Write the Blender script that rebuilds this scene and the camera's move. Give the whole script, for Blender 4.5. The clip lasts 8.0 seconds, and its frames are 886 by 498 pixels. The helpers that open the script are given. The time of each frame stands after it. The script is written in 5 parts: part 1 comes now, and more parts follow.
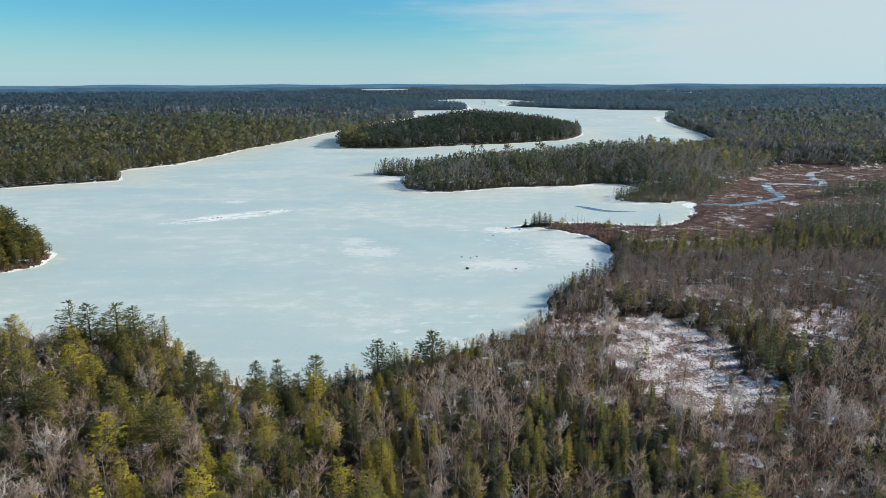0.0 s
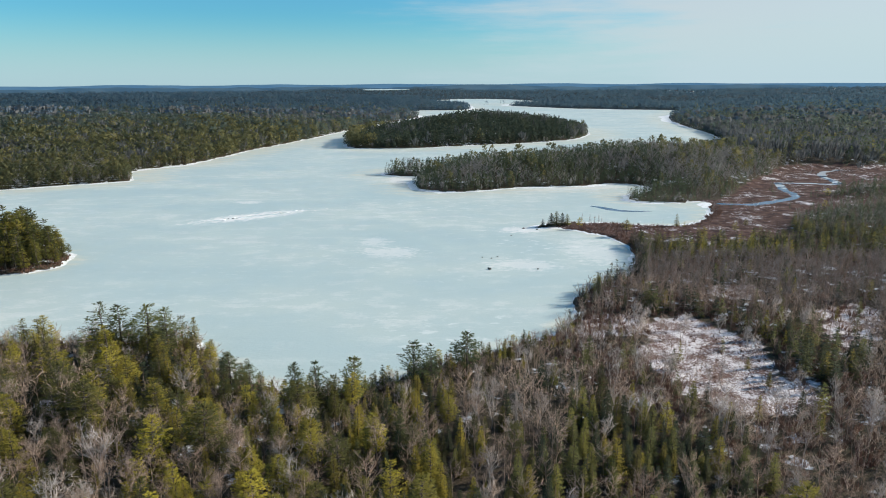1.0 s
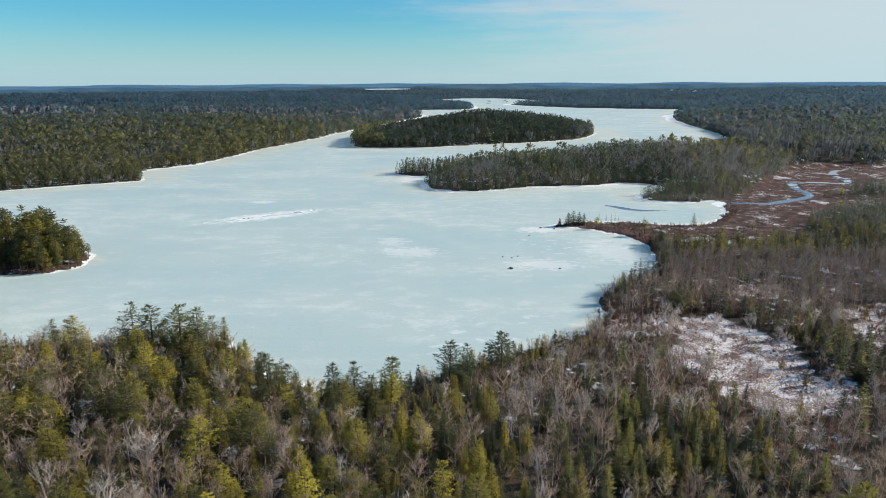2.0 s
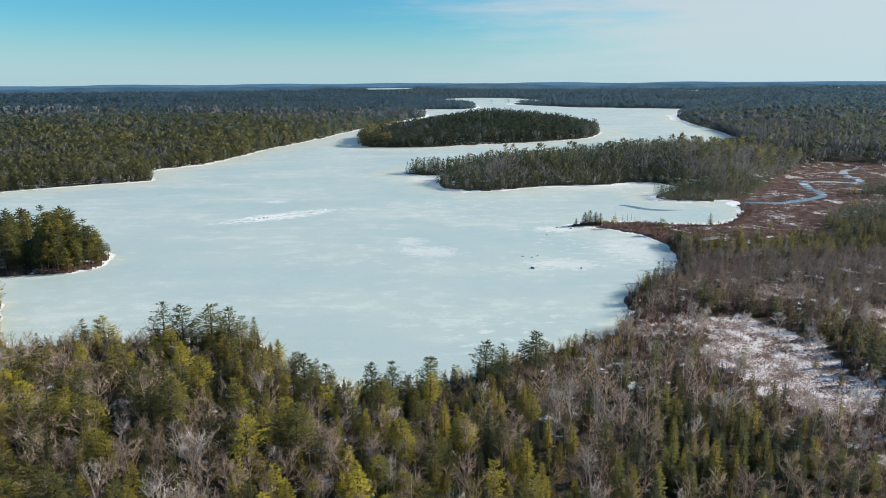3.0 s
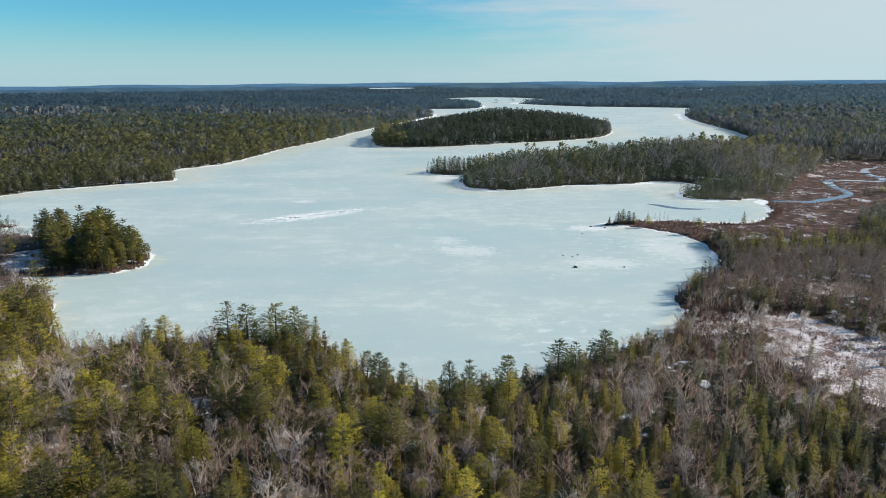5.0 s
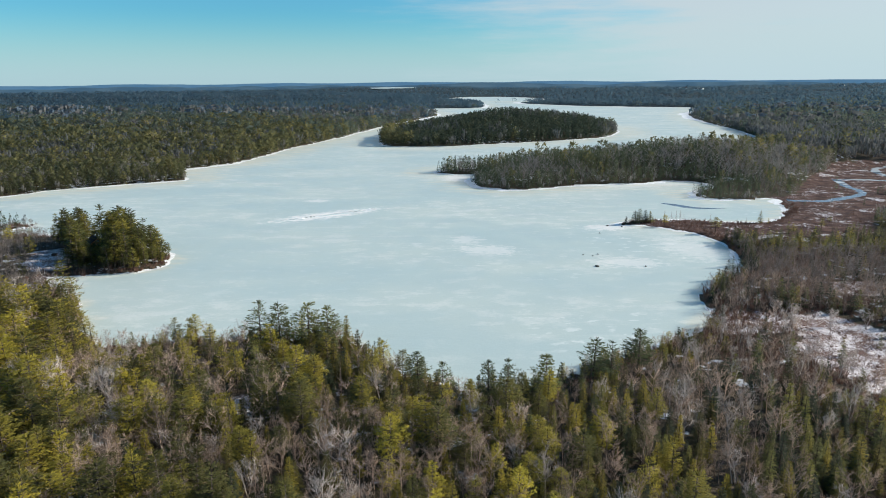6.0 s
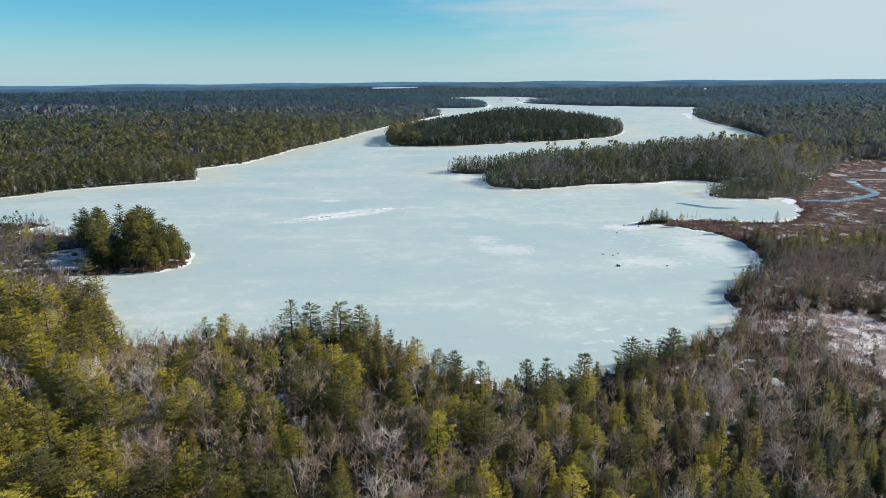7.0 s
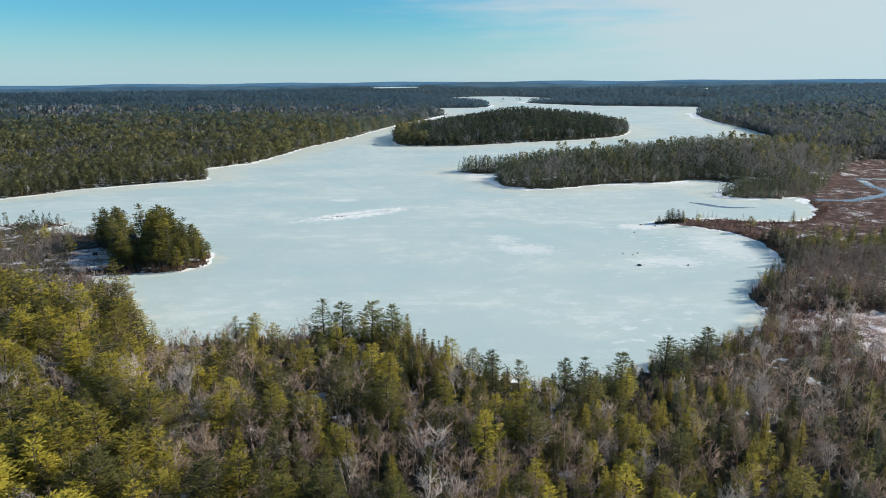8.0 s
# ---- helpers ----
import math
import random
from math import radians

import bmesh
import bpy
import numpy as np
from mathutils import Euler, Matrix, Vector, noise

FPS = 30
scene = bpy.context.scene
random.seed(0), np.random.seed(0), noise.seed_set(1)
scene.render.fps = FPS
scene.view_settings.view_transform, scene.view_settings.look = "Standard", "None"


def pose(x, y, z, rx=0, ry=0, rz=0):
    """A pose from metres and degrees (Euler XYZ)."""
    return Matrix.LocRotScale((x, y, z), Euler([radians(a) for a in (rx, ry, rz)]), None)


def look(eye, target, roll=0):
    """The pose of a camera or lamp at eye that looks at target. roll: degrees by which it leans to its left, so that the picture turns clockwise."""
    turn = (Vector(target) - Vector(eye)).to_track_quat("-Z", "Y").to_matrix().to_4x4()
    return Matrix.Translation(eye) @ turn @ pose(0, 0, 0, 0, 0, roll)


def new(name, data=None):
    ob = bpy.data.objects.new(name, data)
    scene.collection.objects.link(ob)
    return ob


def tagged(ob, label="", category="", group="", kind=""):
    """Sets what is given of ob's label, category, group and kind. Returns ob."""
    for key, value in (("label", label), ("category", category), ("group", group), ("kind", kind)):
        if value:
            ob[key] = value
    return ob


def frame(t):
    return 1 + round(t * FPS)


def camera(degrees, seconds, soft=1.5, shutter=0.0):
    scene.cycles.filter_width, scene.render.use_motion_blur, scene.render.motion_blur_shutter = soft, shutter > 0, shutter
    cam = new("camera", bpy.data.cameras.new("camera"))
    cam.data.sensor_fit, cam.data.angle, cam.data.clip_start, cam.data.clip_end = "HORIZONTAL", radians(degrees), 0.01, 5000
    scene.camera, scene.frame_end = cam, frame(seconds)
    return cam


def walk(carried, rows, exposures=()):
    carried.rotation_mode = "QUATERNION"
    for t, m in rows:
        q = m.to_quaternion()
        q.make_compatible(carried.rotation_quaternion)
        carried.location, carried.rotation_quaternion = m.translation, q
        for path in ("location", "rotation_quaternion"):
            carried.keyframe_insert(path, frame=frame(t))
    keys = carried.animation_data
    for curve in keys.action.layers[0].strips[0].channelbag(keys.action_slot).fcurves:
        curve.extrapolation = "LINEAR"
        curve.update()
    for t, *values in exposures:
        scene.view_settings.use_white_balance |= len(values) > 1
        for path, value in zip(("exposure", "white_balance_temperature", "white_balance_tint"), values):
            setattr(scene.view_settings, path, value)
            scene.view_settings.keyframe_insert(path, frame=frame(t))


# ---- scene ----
# ---- camera and flight ----
cam = camera(68.0, 8.0, soft=0.95)
# seconds, place in metres, then yaw, pitch and roll in degrees
PATH = [
    (0.0, -0.04, 0.05, 78.02, 0.33, -14.16, -0.09),
    (0.5, -4.63, 0.48, 78.03, 0.34, -14.17, -0.13),
    (1.0, -9.24, 0.85, 78.04, 0.38, -14.17, -0.19),
    (1.5, -13.90, 1.08, 78.05, 0.39, -14.19, -0.22),
    (3.0, -27.71, 1.28, 78.08, 0.39, -14.25, -0.29),
    (3.5, -32.34, 1.26, 78.09, 0.39, -14.24, -0.31),
    (4.0, -36.97, 1.17, 78.11, 0.40, -14.26, -0.34),
    (4.5, -41.65, 1.03, 78.12, 0.40, -14.27, -0.38),
    (6.0, -55.72, 0.60, 78.13, 0.38, -14.33, -0.41),
    (6.5, -60.38, 0.46, 78.13, 0.38, -14.33, -0.41),
    (7.0, -65.03, 0.29, 78.12, 0.37, -14.34, -0.41),
    (7.5, -69.70, 0.14, 78.10, 0.36, -14.35, -0.41),
    (8.0, -74.37, 0.01, 78.10, 0.35, -14.36, -0.41),
]


def aim(x, y, z, yaw, pitch, roll):
    a, b = radians(yaw), radians(pitch)
    return look((x, y, z), (x - 10 * math.sin(a) * math.cos(b), y + 10 * math.cos(a) * math.cos(b), z + 10 * math.sin(b)), roll)


walk(cam, [(t, aim(*row)) for t, *row in PATH], exposures=[(0.0, 0.28), (8.0, 0.28)])

# ---- sky and sun ----
SUN_EL, SUN_AZ = 28.0, 80.0          # azimuth from north (+y) towards east (+x)
world = bpy.data.worlds.new("sky")
scene.world = world
world.use_nodes = True


class Nodes:
    """Short way to lay out a node tree."""

    def __init__(self, tree):
        self.tree = tree
        tree.nodes.clear()

    def add(self, kind, _set=None, **links):
        n = self.tree.nodes.new(kind)
        for key, value in (_set or {}).items():
            setattr(n, key, value)
        for key, value in links.items():
            self.put(n, key.replace("_", " "), value)
        return n

    def put(self, n, key, value):
        sock = n.inputs[int(key)] if key.isdigit() else n.inputs[key]
        if isinstance(value, bpy.types.NodeSocket):
            self.tree.links.new(value, sock)
        else:
            sock.default_value = value

    def math(self, op, a, b=0.0, c=0.0, clamp=False):
        n = self.tree.nodes.new("ShaderNodeMath")
        n.operation, n.use_clamp = op, clamp
        for i, v in enumerate((a, b, c)):
            self.put(n, str(i), v)
        return n.outputs[0]

    def step(self, v, lo, hi, to_lo=0.0, to_hi=1.0):
        n = self.tree.nodes.new("ShaderNodeMapRange")
        n.interpolation_type = "SMOOTHSTEP"
        for i, k in enumerate((v, lo, hi, to_lo, to_hi)):
            self.put(n, str(i), k)
        return n.outputs[0]

    def mix(self, f, a, b, blend="MIX"):
        n = self.tree.nodes.new("ShaderNodeMix")
        n.data_type, n.blend_type = "RGBA", blend
        for i, v in ((0, f), (6, a), (7, b)):
            self.put(n, str(i), v)
        return n.outputs[2]

    def noise(self, vec, scale, detail=4.0, rough=0.55):
        n = self.tree.nodes.new("ShaderNodeTexNoise")
        self.tree.links.new(vec, n.inputs["Vector"])
        n.inputs["Scale"].default_value, n.inputs["Detail"].default_value, n.inputs["Roughness"].default_value = scale, detail, rough
        return n.outputs[0]

    def scaled(self, vec, s):
        n = self.tree.nodes.new("ShaderNodeVectorMath")
        n.operation = "MULTIPLY"
        self.tree.links.new(vec, n.inputs[0])
        n.inputs[1].default_value = s
        return n.outputs[0]


def build_sky():
    k = Nodes(world.node_tree)
    sky = k.add("ShaderNodeTexSky", {"sky_type": "NISHITA", "sun_disc": False, "sun_elevation": radians(SUN_EL),
                                     "sun_rotation": radians(SUN_AZ), "air_density": 1.0, "dust_density": 0.6, "ozone_density": 1.6})
    way = k.add("ShaderNodeTexCoord").outputs["Generated"]
    split = k.add("ShaderNodeSeparateXYZ", None, Vector=way)
    x, z = split.outputs[0], split.outputs[2]
    veil = k.noise(k.scaled(way, (1.1, 1.1, 7.0)), 2.3, 6, 0.6)
    wisp = k.noise(k.scaled(way, (2.0, 2.0, 22.0)), 3.1, 7, 0.65)
    # thin high cloud, thickening towards the sunny side
    amount = k.math("ADD", k.math("MULTIPLY", x, 0.75), k.math("ADD", k.math("MULTIPLY", veil, 0.55), k.math("MULTIPLY", wisp, 0.30)))
    cover = k.math("MULTIPLY", k.step(amount, 0.36, 0.72), k.step(z, 0.14, 0.36, 1.0, 0.22))
    blue = k.mix(1.0, sky.outputs[0], SKY_TINT, "MULTIPLY")
    colour = k.mix(k.math("MULTIPLY", cover, 0.82), blue, CLOUD)
    low = k.step(z, 0.0, 0.10, 0.75, 0.0)
    colour = k.mix(low, colour, HORIZON)
    back = k.add("ShaderNodeBackground", None, Color=colour, Strength=SKY_STRENGTH)
    k.add("ShaderNodeOutputWorld", None, Surface=back.outputs[0])


SKY_TINT = (0.38, 0.95, 1.22, 1)
CLOUD = (5.7, 6.15, 6.35, 1)
HORIZON = (4.6, 6.2, 6.9, 1)
SKY_STRENGTH = 0.0905
build_sky()
sun = new("sun", bpy.data.lights.new("sun", "SUN"))
sun.data.energy, sun.data.angle, sun.data.color = 5.0, radians(0.6), (1.0, 0.945, 0.84)
_el, _az = radians(SUN_EL), radians(SUN_AZ)
sun.matrix_world = look((0, 0, 200), Vector((0, 0, 200)) - Vector((math.sin(_az) * math.cos(_el), math.cos(_az) * math.cos(_el), math.sin(_el))))


# ---- materials ----
def material(name, paint, rough=0.85, spec=0.25, bump=None, thin=0.0):
    """paint(k) returns a colour socket or a colour; bump(k) a height socket and its depth."""
    m = bpy.data.materials.new(name)
    m.use_nodes = True
    k = Nodes(m.node_tree)
    colour = paint(k)
    shade = k.add("ShaderNodeBsdfPrincipled")
    k.put(shade, "Base Color", colour)
    k.put(shade, "Roughness", rough(k) if callable(rough) else rough)
    k.put(shade, "Specular IOR Level", spec)
    if bump:
        height, depth = bump(k)
        b = k.add("ShaderNodeBump", None, Height=height, Distance=depth)
        k.put(shade, "Normal", b.outputs[0])
    surface = shade.outputs[0]
    if thin:    # light that passes through bunches of needles
        glow = k.add("ShaderNodeBsdfTranslucent")
        k.put(glow, "Color", colour)
        both = k.add("ShaderNodeMixShader")
        for i, v in ((0, thin), (1, surface), (2, glow.outputs[0])):
            k.put(both, str(i), v)
        surface = both.outputs[0]
    k.add("ShaderNodeOutputMaterial", None, Surface=surface)
    return m


def place_of(k):
    return k.add("ShaderNodeNewGeometry").outputs["Position"]


def chance(k):
    """A tone per tree: from the tree's own attribute, or the object's random value."""
    a = k.add("ShaderNodeAttribute", {"attribute_name": "tone"}).outputs["Fac"]
    b = k.add("ShaderNodeObjectInfo").outputs["Random"]
    return k.math("FRACT", k.math("ADD", a, b))


def foliage(name, dark, mid, light, thin=0.28, lively=1.0):
    def paint(k):
        island = k.add("ShaderNodeNewGeometry").outputs["Random Per Island"]
        big = k.noise(place_of(k), 0.011, 3)
        tone = k.math("ADD", k.math("MULTIPLY", chance(k), 0.75), k.math("MULTIPLY", k.step(big, 0.3, 0.7), 0.25))
        a = k.mix(k.step(tone, 0.24, 0.70), dark, mid)
        b = k.mix(k.step(tone, 0.6, 0.97), a, light)
        return k.mix(1.0, b, k.mix(k.math("MULTIPLY_ADD", island, lively, 0.5 - 0.5 * lively), (0.66, 0.70, 0.74, 1), (1.32, 1.28, 1.16, 1)), "MULTIPLY")
    return material(name, paint, 0.75, 0.15, None, thin)


def bark(name, dark, light, spec=0.1, thin=0.25):
    def paint(k):
        island = k.add("ShaderNodeNewGeometry").outputs["Random Per Island"]
        grain = k.noise(k.scaled(place_of(k), (6, 6, 1.5)), 1.0, 3)
        t = k.math("ADD", k.math("MULTIPLY", chance(k), 0.6), k.math("MULTIPLY", k.math("MULTIPLY", grain, island), 0.7))
        return k.mix(t, dark, light)
    return material(name, paint, 0.9, spec, None, thin)


PINE = foliage("pine_needles", (0.093, 0.090, 0.031, 1), (0.288, 0.237, 0.040, 1), (0.446, 0.366, 0.054, 1))
SPRUCE = foliage("spruce_needles", (0.063, 0.058, 0.024, 1), (0.207, 0.164, 0.032, 1), (0.346, 0.272, 0.043, 1))
TALL = foliage("tall_pine_needles", (0.074, 0.088, 0.038, 1), (0.140, 0.146, 0.050, 1), (0.230, 0.215, 0.058, 1))
GROVE = foliage("grove_pine_needles", (0.088, 0.095, 0.034, 1), (0.192, 0.174, 0.042, 1), (0.315, 0.264, 0.050, 1))
RUST = foliage("rust_needles", (0.30, 0.10, 0.03, 1), (0.42, 0.15, 0.045, 1), (0.55, 0.21, 0.06, 1))
FIR = foliage("fir_needles", (0.044, 0.053, 0.031, 1), (0.128, 0.124, 0.043, 1), (0.228, 0.206, 0.053, 1))
# needles of island and middle distance: some haze put in as cooler, duller tones
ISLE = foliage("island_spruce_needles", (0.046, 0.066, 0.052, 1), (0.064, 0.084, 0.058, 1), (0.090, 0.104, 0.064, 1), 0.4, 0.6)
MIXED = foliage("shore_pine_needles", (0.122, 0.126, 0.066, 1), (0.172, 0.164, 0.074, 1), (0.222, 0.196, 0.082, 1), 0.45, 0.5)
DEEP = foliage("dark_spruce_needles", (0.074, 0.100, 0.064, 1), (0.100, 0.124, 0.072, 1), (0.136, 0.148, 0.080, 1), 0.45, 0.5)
# far needles: haze is painted in as paler, bluer tones
HAZY_NEEDLES = foliage("hazy_needles", (0.096, 0.128, 0.112, 1), (0.126, 0.152, 0.120, 1), (0.160, 0.172, 0.122, 1), 0.5, 0.4)
TWIGS = bark("hardwood_twigs", (0.224, 0.158, 0.120, 1), (0.661, 0.496, 0.387, 1))
GREY_TWIGS = bark("grey_twigs", (0.190, 0.180, 0.166, 1), (0.37, 0.345, 0.318, 1), 0.1, 0.4)
BROWN_TWIGS = bark("wet_wood_twigs", (0.165, 0.136, 0.120, 1), (0.40, 0.332, 0.292, 1))
PALE = bark("birch_bark", (0.381, 0.319, 0.280, 1), (0.694, 0.605, 0.543, 1))
LARCH = bark("larch_twigs", (0.18, 0.126, 0.104, 1), (0.42, 0.305, 0.252, 1))
SHRUB = bark("red_shrub_twigs", (0.13, 0.075, 0.058, 1), (0.27, 0.165, 0.125, 1))
# far twigs and the outermost woods: haze painted into the base colours
HAZY_TWIGS = bark("hazy_twigs", (0.115, 0.122, 0.122, 1), (0.190, 0.188, 0.184, 1), 0.1, 0.4)
HAZE_BLUE_NEEDLES = foliage("haze_blue_needles", (0.076, 0.136, 0.184, 1), (0.092, 0.150, 0.194, 1), (0.112, 0.164, 0.200, 1), 0.5, 0.4)
HAZE_BLUE_TWIGS = bark("haze_blue_twigs", (0.108, 0.150, 0.192, 1), (0.150, 0.182, 0.214, 1), 0.1, 0.4)
TRUNK = bark("conifer_bark", (0.06, 0.048, 0.040, 1), (0.17, 0.14, 0.12, 1))


def paint_ground(k):
    p = place_of(k)
    fine = k.noise(p, 0.9, 6, 0.7)
    mid = k.noise(p, 0.16, 5, 0.6)
    big = k.noise(p, 0.018, 4)
    litter = k.mix(k.step(fine, 0.3, 0.7), (0.045, 0.034, 0.025, 1), (0.13, 0.098, 0.072, 1))
    litter = k.mix(k.step(big, 0.35, 0.65, 0.0, 0.5), litter, (0.055, 0.055, 0.028, 1))
    # patches of old snow under the trees
    litter = k.mix(k.step(k.math("ADD", k.math("MULTIPLY", mid, 0.6), k.math("MULTIPLY", big, 0.4)), 0.562, 0.60), litter, (0.66, 0.67, 0.70, 1))
    # far floor turns dark blue-green with distance, haze put into its colour
    far_haze = k.step(k.add("ShaderNodeSeparateXYZ", None, Vector=p).outputs[1], 1100, 2100)
    litter = k.mix(far_haze, litter, (0.034, 0.050, 0.056, 1))
    sedge = k.mix(k.step(mid, 0.32, 0.68), (0.050, 0.030, 0.026, 1), (0.135, 0.078, 0.062, 1))
    drift = k.noise(k.scaled(p, (1.0, 1.0, 1.0)), 0.045, 4, 0.6)
    sedge = k.mix(k.step(k.math("ADD", k.math("MULTIPLY", fine, 0.40), k.math("ADD", k.math("MULTIPLY", mid, 0.25), k.math("MULTIPLY", drift, 0.35))), 0.538, 0.585), sedge, (0.58, 0.55, 0.56, 1))
    speck = k.noise(p, 2.2, 5, 0.7)
    snow = k.mix(k.step(k.math("ADD", k.math("MULTIPLY", speck, 0.6), k.math("MULTIPLY", mid, 0.4)), 0.470, 0.545), (0.17, 0.105, 0.085, 1), (0.75, 0.69, 0.68, 1))
    bog = k.add("ShaderNodeAttribute", {"attribute_name": "bog"}).outputs["Fac"]
    clear = k.add("ShaderNodeAttribute", {"attribute_name": "snowy"}).outputs["Fac"]
    wob = k.math("MULTIPLY", k.math("SUBTRACT", mid, 0.5), 1.2)
    c = k.mix(k.step(k.math("ADD", bog, wob), 0.4, 0.6), litter, sedge)
    return k.mix(k.step(k.math("ADD", clear, wob), 0.4, 0.6), c, snow)


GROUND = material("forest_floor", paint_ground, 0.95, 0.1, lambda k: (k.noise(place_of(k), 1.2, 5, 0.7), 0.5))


DRIFTS = [(-128, 391, 36, 10, 33, 1.0), (-144, 440, 9, 6, 0, 0.6), (-36, 304, 15, 10, -10, 0.5), (-46, 325, 8, 10, 0, 0.45), (24, 281, 17, 9, -10, 0.5), (33, 353, 15, 8, 10, 0.75), (-45, 545, 16, 22, 0, 0.7),
          (95, 500, 50, 10, 12, 0.4), (60, 305, 14, 26, 10, 0.4)]


def paint_ice(k):
    p = place_of(k)
    long_way = k.scaled(p, (1.0, 1.7, 1.0))
    big = k.noise(long_way, 0.010, 5, 0.55)
    patch = k.noise(long_way, 0.075, 6, 0.62)
    spots = k.noise(long_way, 0.16, 3, 0.5)
    fine = k.noise(long_way, 0.5, 5, 0.7)
    c = k.mix(k.step(big, 0.32, 0.68), (0.440, 0.530, 0.515, 1), (0.512, 0.574, 0.530, 1))
    # refrozen, streaky ice along the shores
    shore = k.add("ShaderNodeAttribute", {"attribute_name": "shore"}).outputs["Fac"]
    streak = k.noise(k.scaled(p, (0.5, 2.6, 1.0)), 0.06, 6, 0.7)
    band = k.math("MULTIPLY", k.step(k.math("ADD", shore, k.math("MULTIPLY", k.math("SUBTRACT", patch, 0.5), 0.9)), 0.35, 0.75), k.step(streak, 0.40, 0.58, 0.1, 0.95))
    c = k.mix(band, c, (0.60, 0.585, 0.480, 1))
    # wind-packed snow: broad veils, then crisp spots
    white = k.math("ADD", k.math("MULTIPLY", patch, 0.6), k.math("ADD", k.math("MULTIPLY", big, 0.2), k.math("MULTIPLY", fine, 0.2)))
    c = k.mix(k.math("MULTIPLY", k.step(white, 0.49, 0.60, 0.0, 0.6), k.step(big, 0.40, 0.60, 0.3, 1.0)), c, (0.66, 0.675, 0.632, 1))
    many = k.math("MULTIPLY", k.step(k.noise(p, 0.009, 4), 0.43, 0.62), k.step(k.add("ShaderNodeSeparateXYZ", None, Vector=p).outputs[0], -130, -10, 0.2, 1.0))
    c = k.mix(k.math("MULTIPLY", k.step(k.math("ADD", k.math("MULTIPLY", spots, 0.8), k.math("MULTIPLY", fine, 0.2)), 0.57, 0.635, 0.0, 0.52), many), c, (0.80, 0.80, 0.765, 1))
    c = k.mix(k.math("MULTIPLY", k.step(streak, 0.56, 0.66, 0.0, 0.35), k.step(patch, 0.40, 0.55)), c, (0.40, 0.49, 0.475, 1))
    # old drifts: pale rough crusts on the ice
    for x, y, a, b, turn, most in DRIFTS:
        spot = k.add("ShaderNodeMapping", {"vector_type": "TEXTURE"}, Vector=p, Location=(x, y, 0), Rotation=(0, 0, radians(turn)), Scale=(a, b, 1))
        far = k.add("ShaderNodeVectorMath", {"operation": "LENGTH"}, Vector=k.scaled(spot.outputs[0], (1, 1, 0))).outputs["Value"]
        edge = k.math("ADD", far, k.math("MULTIPLY", k.math("SUBTRACT", k.noise(k.scaled(p, (1.0, 1.7, 1.0)), 0.20, 7, 0.72), 0.5), 4.0))
        c = k.mix(k.step(edge, 0.5, 1.15, most, 0.0), c, (0.82, 0.785, 0.74, 1))
    return k.mix(k.step(fine, 0.25, 0.5, 0.25, 0.0), c, (0.42, 0.50, 0.50, 1))


ICE = material("lake_ice", paint_ice, lambda k: k.step(k.noise(place_of(k), 0.05, 4), 0.3, 0.7, 0.45, 0.7), 0.3,
               lambda k: (k.noise(place_of(k), 0.8, 4, 0.6), 0.06))
SNOW = material("shore_snow", lambda k: k.mix(k.step(k.noise(place_of(k), 0.5, 6, 0.65), 0.35, 0.6), (0.70, 0.69, 0.66, 1), (0.86, 0.86, 0.86, 1)), 0.8, 0.2,
                lambda k: (k.noise(place_of(k), 1.5, 4), 0.15))
OLD_SNOW = material("old_snow", lambda k: k.mix(k.step(k.noise(place_of(k), 0.45, 6, 0.7), 0.4, 0.62), (0.52, 0.605, 0.595, 1), (0.70, 0.71, 0.68, 1)), 0.8, 0.2,
                    lambda k: (k.noise(place_of(k), 1.5, 4), 0.12))
def paint_river(k):
    p = place_of(k)
    y = k.add("ShaderNodeSeparateXYZ", None, Vector=p).outputs[1]
    frozen = k.math("ADD", k.noise(p, 0.05, 5, 0.65), k.step(y, 430, 560, -0.06, 0.10))
    # open water: reflected sky put in as a blue base colour
    return k.mix(k.step(frozen, 0.53, 0.60), (0.055, 0.12, 0.20, 1), (0.58, 0.62, 0.64, 1))


WATER = material("river_water", paint_river, 0.2, 0.5, lambda k: (k.noise(place_of(k), 0.6, 3), 0.02))
ROCK = material("dark_rock", lambda k: k.mix(k.noise(place_of(k), 2.0, 5), (0.035, 0.033, 0.03, 1), (0.13, 0.12, 0.11, 1)), 0.85, 0.2,
                lambda k: (k.noise(place_of(k), 5.0, 4), 0.05))

# ---- plan of the shores, in metres ----
SHORE_NEAR = [(35, 216), (30, 203), (16, 192), (-2, 180), (-22, 166), (-38, 158), (-61, 163), (-75, 176), (-88, 190), (-115, 194), (-141, 191),
              (-157, 186), (-175, 202), (-197, 233), (-219, 256), (-223, 262), (-209, 264), (-193, 267), (-183, 272), (-180, 283), (-187, 298),
              (-200, 309), (-218, 319), (-244, 330), (-270, 340), (-290, 342), (-300, 346), (-297, 355), (-290, 364), (-311, 367), (-329, 360),
              (-366, 348), (-428, 343), (-509, 350)]
SHORE_WEST = [(-606, 383), (-538, 416), (-445, 435), (-386, 452), (-356, 488), (-332, 506), (-289, 532), (-275, 549), (-301, 603), (-269, 657),
              (-256, 713), (-248, 790), (-227, 883), (-205, 991), (-182, 1121), (-150, 1290), (-100, 1470), (-75, 1620), (-100, 1760), (-130, 1880), (-89, 1960), (-10, 1991),
              (54, 2032), (68, 2237), (49, 2445), (-74, 2741), (-87, 3071), (96, 3404), (317, 3242), (382, 2850), (215, 2477), (255, 2289),
              (336, 2166), (394, 2088), (516, 2009)]
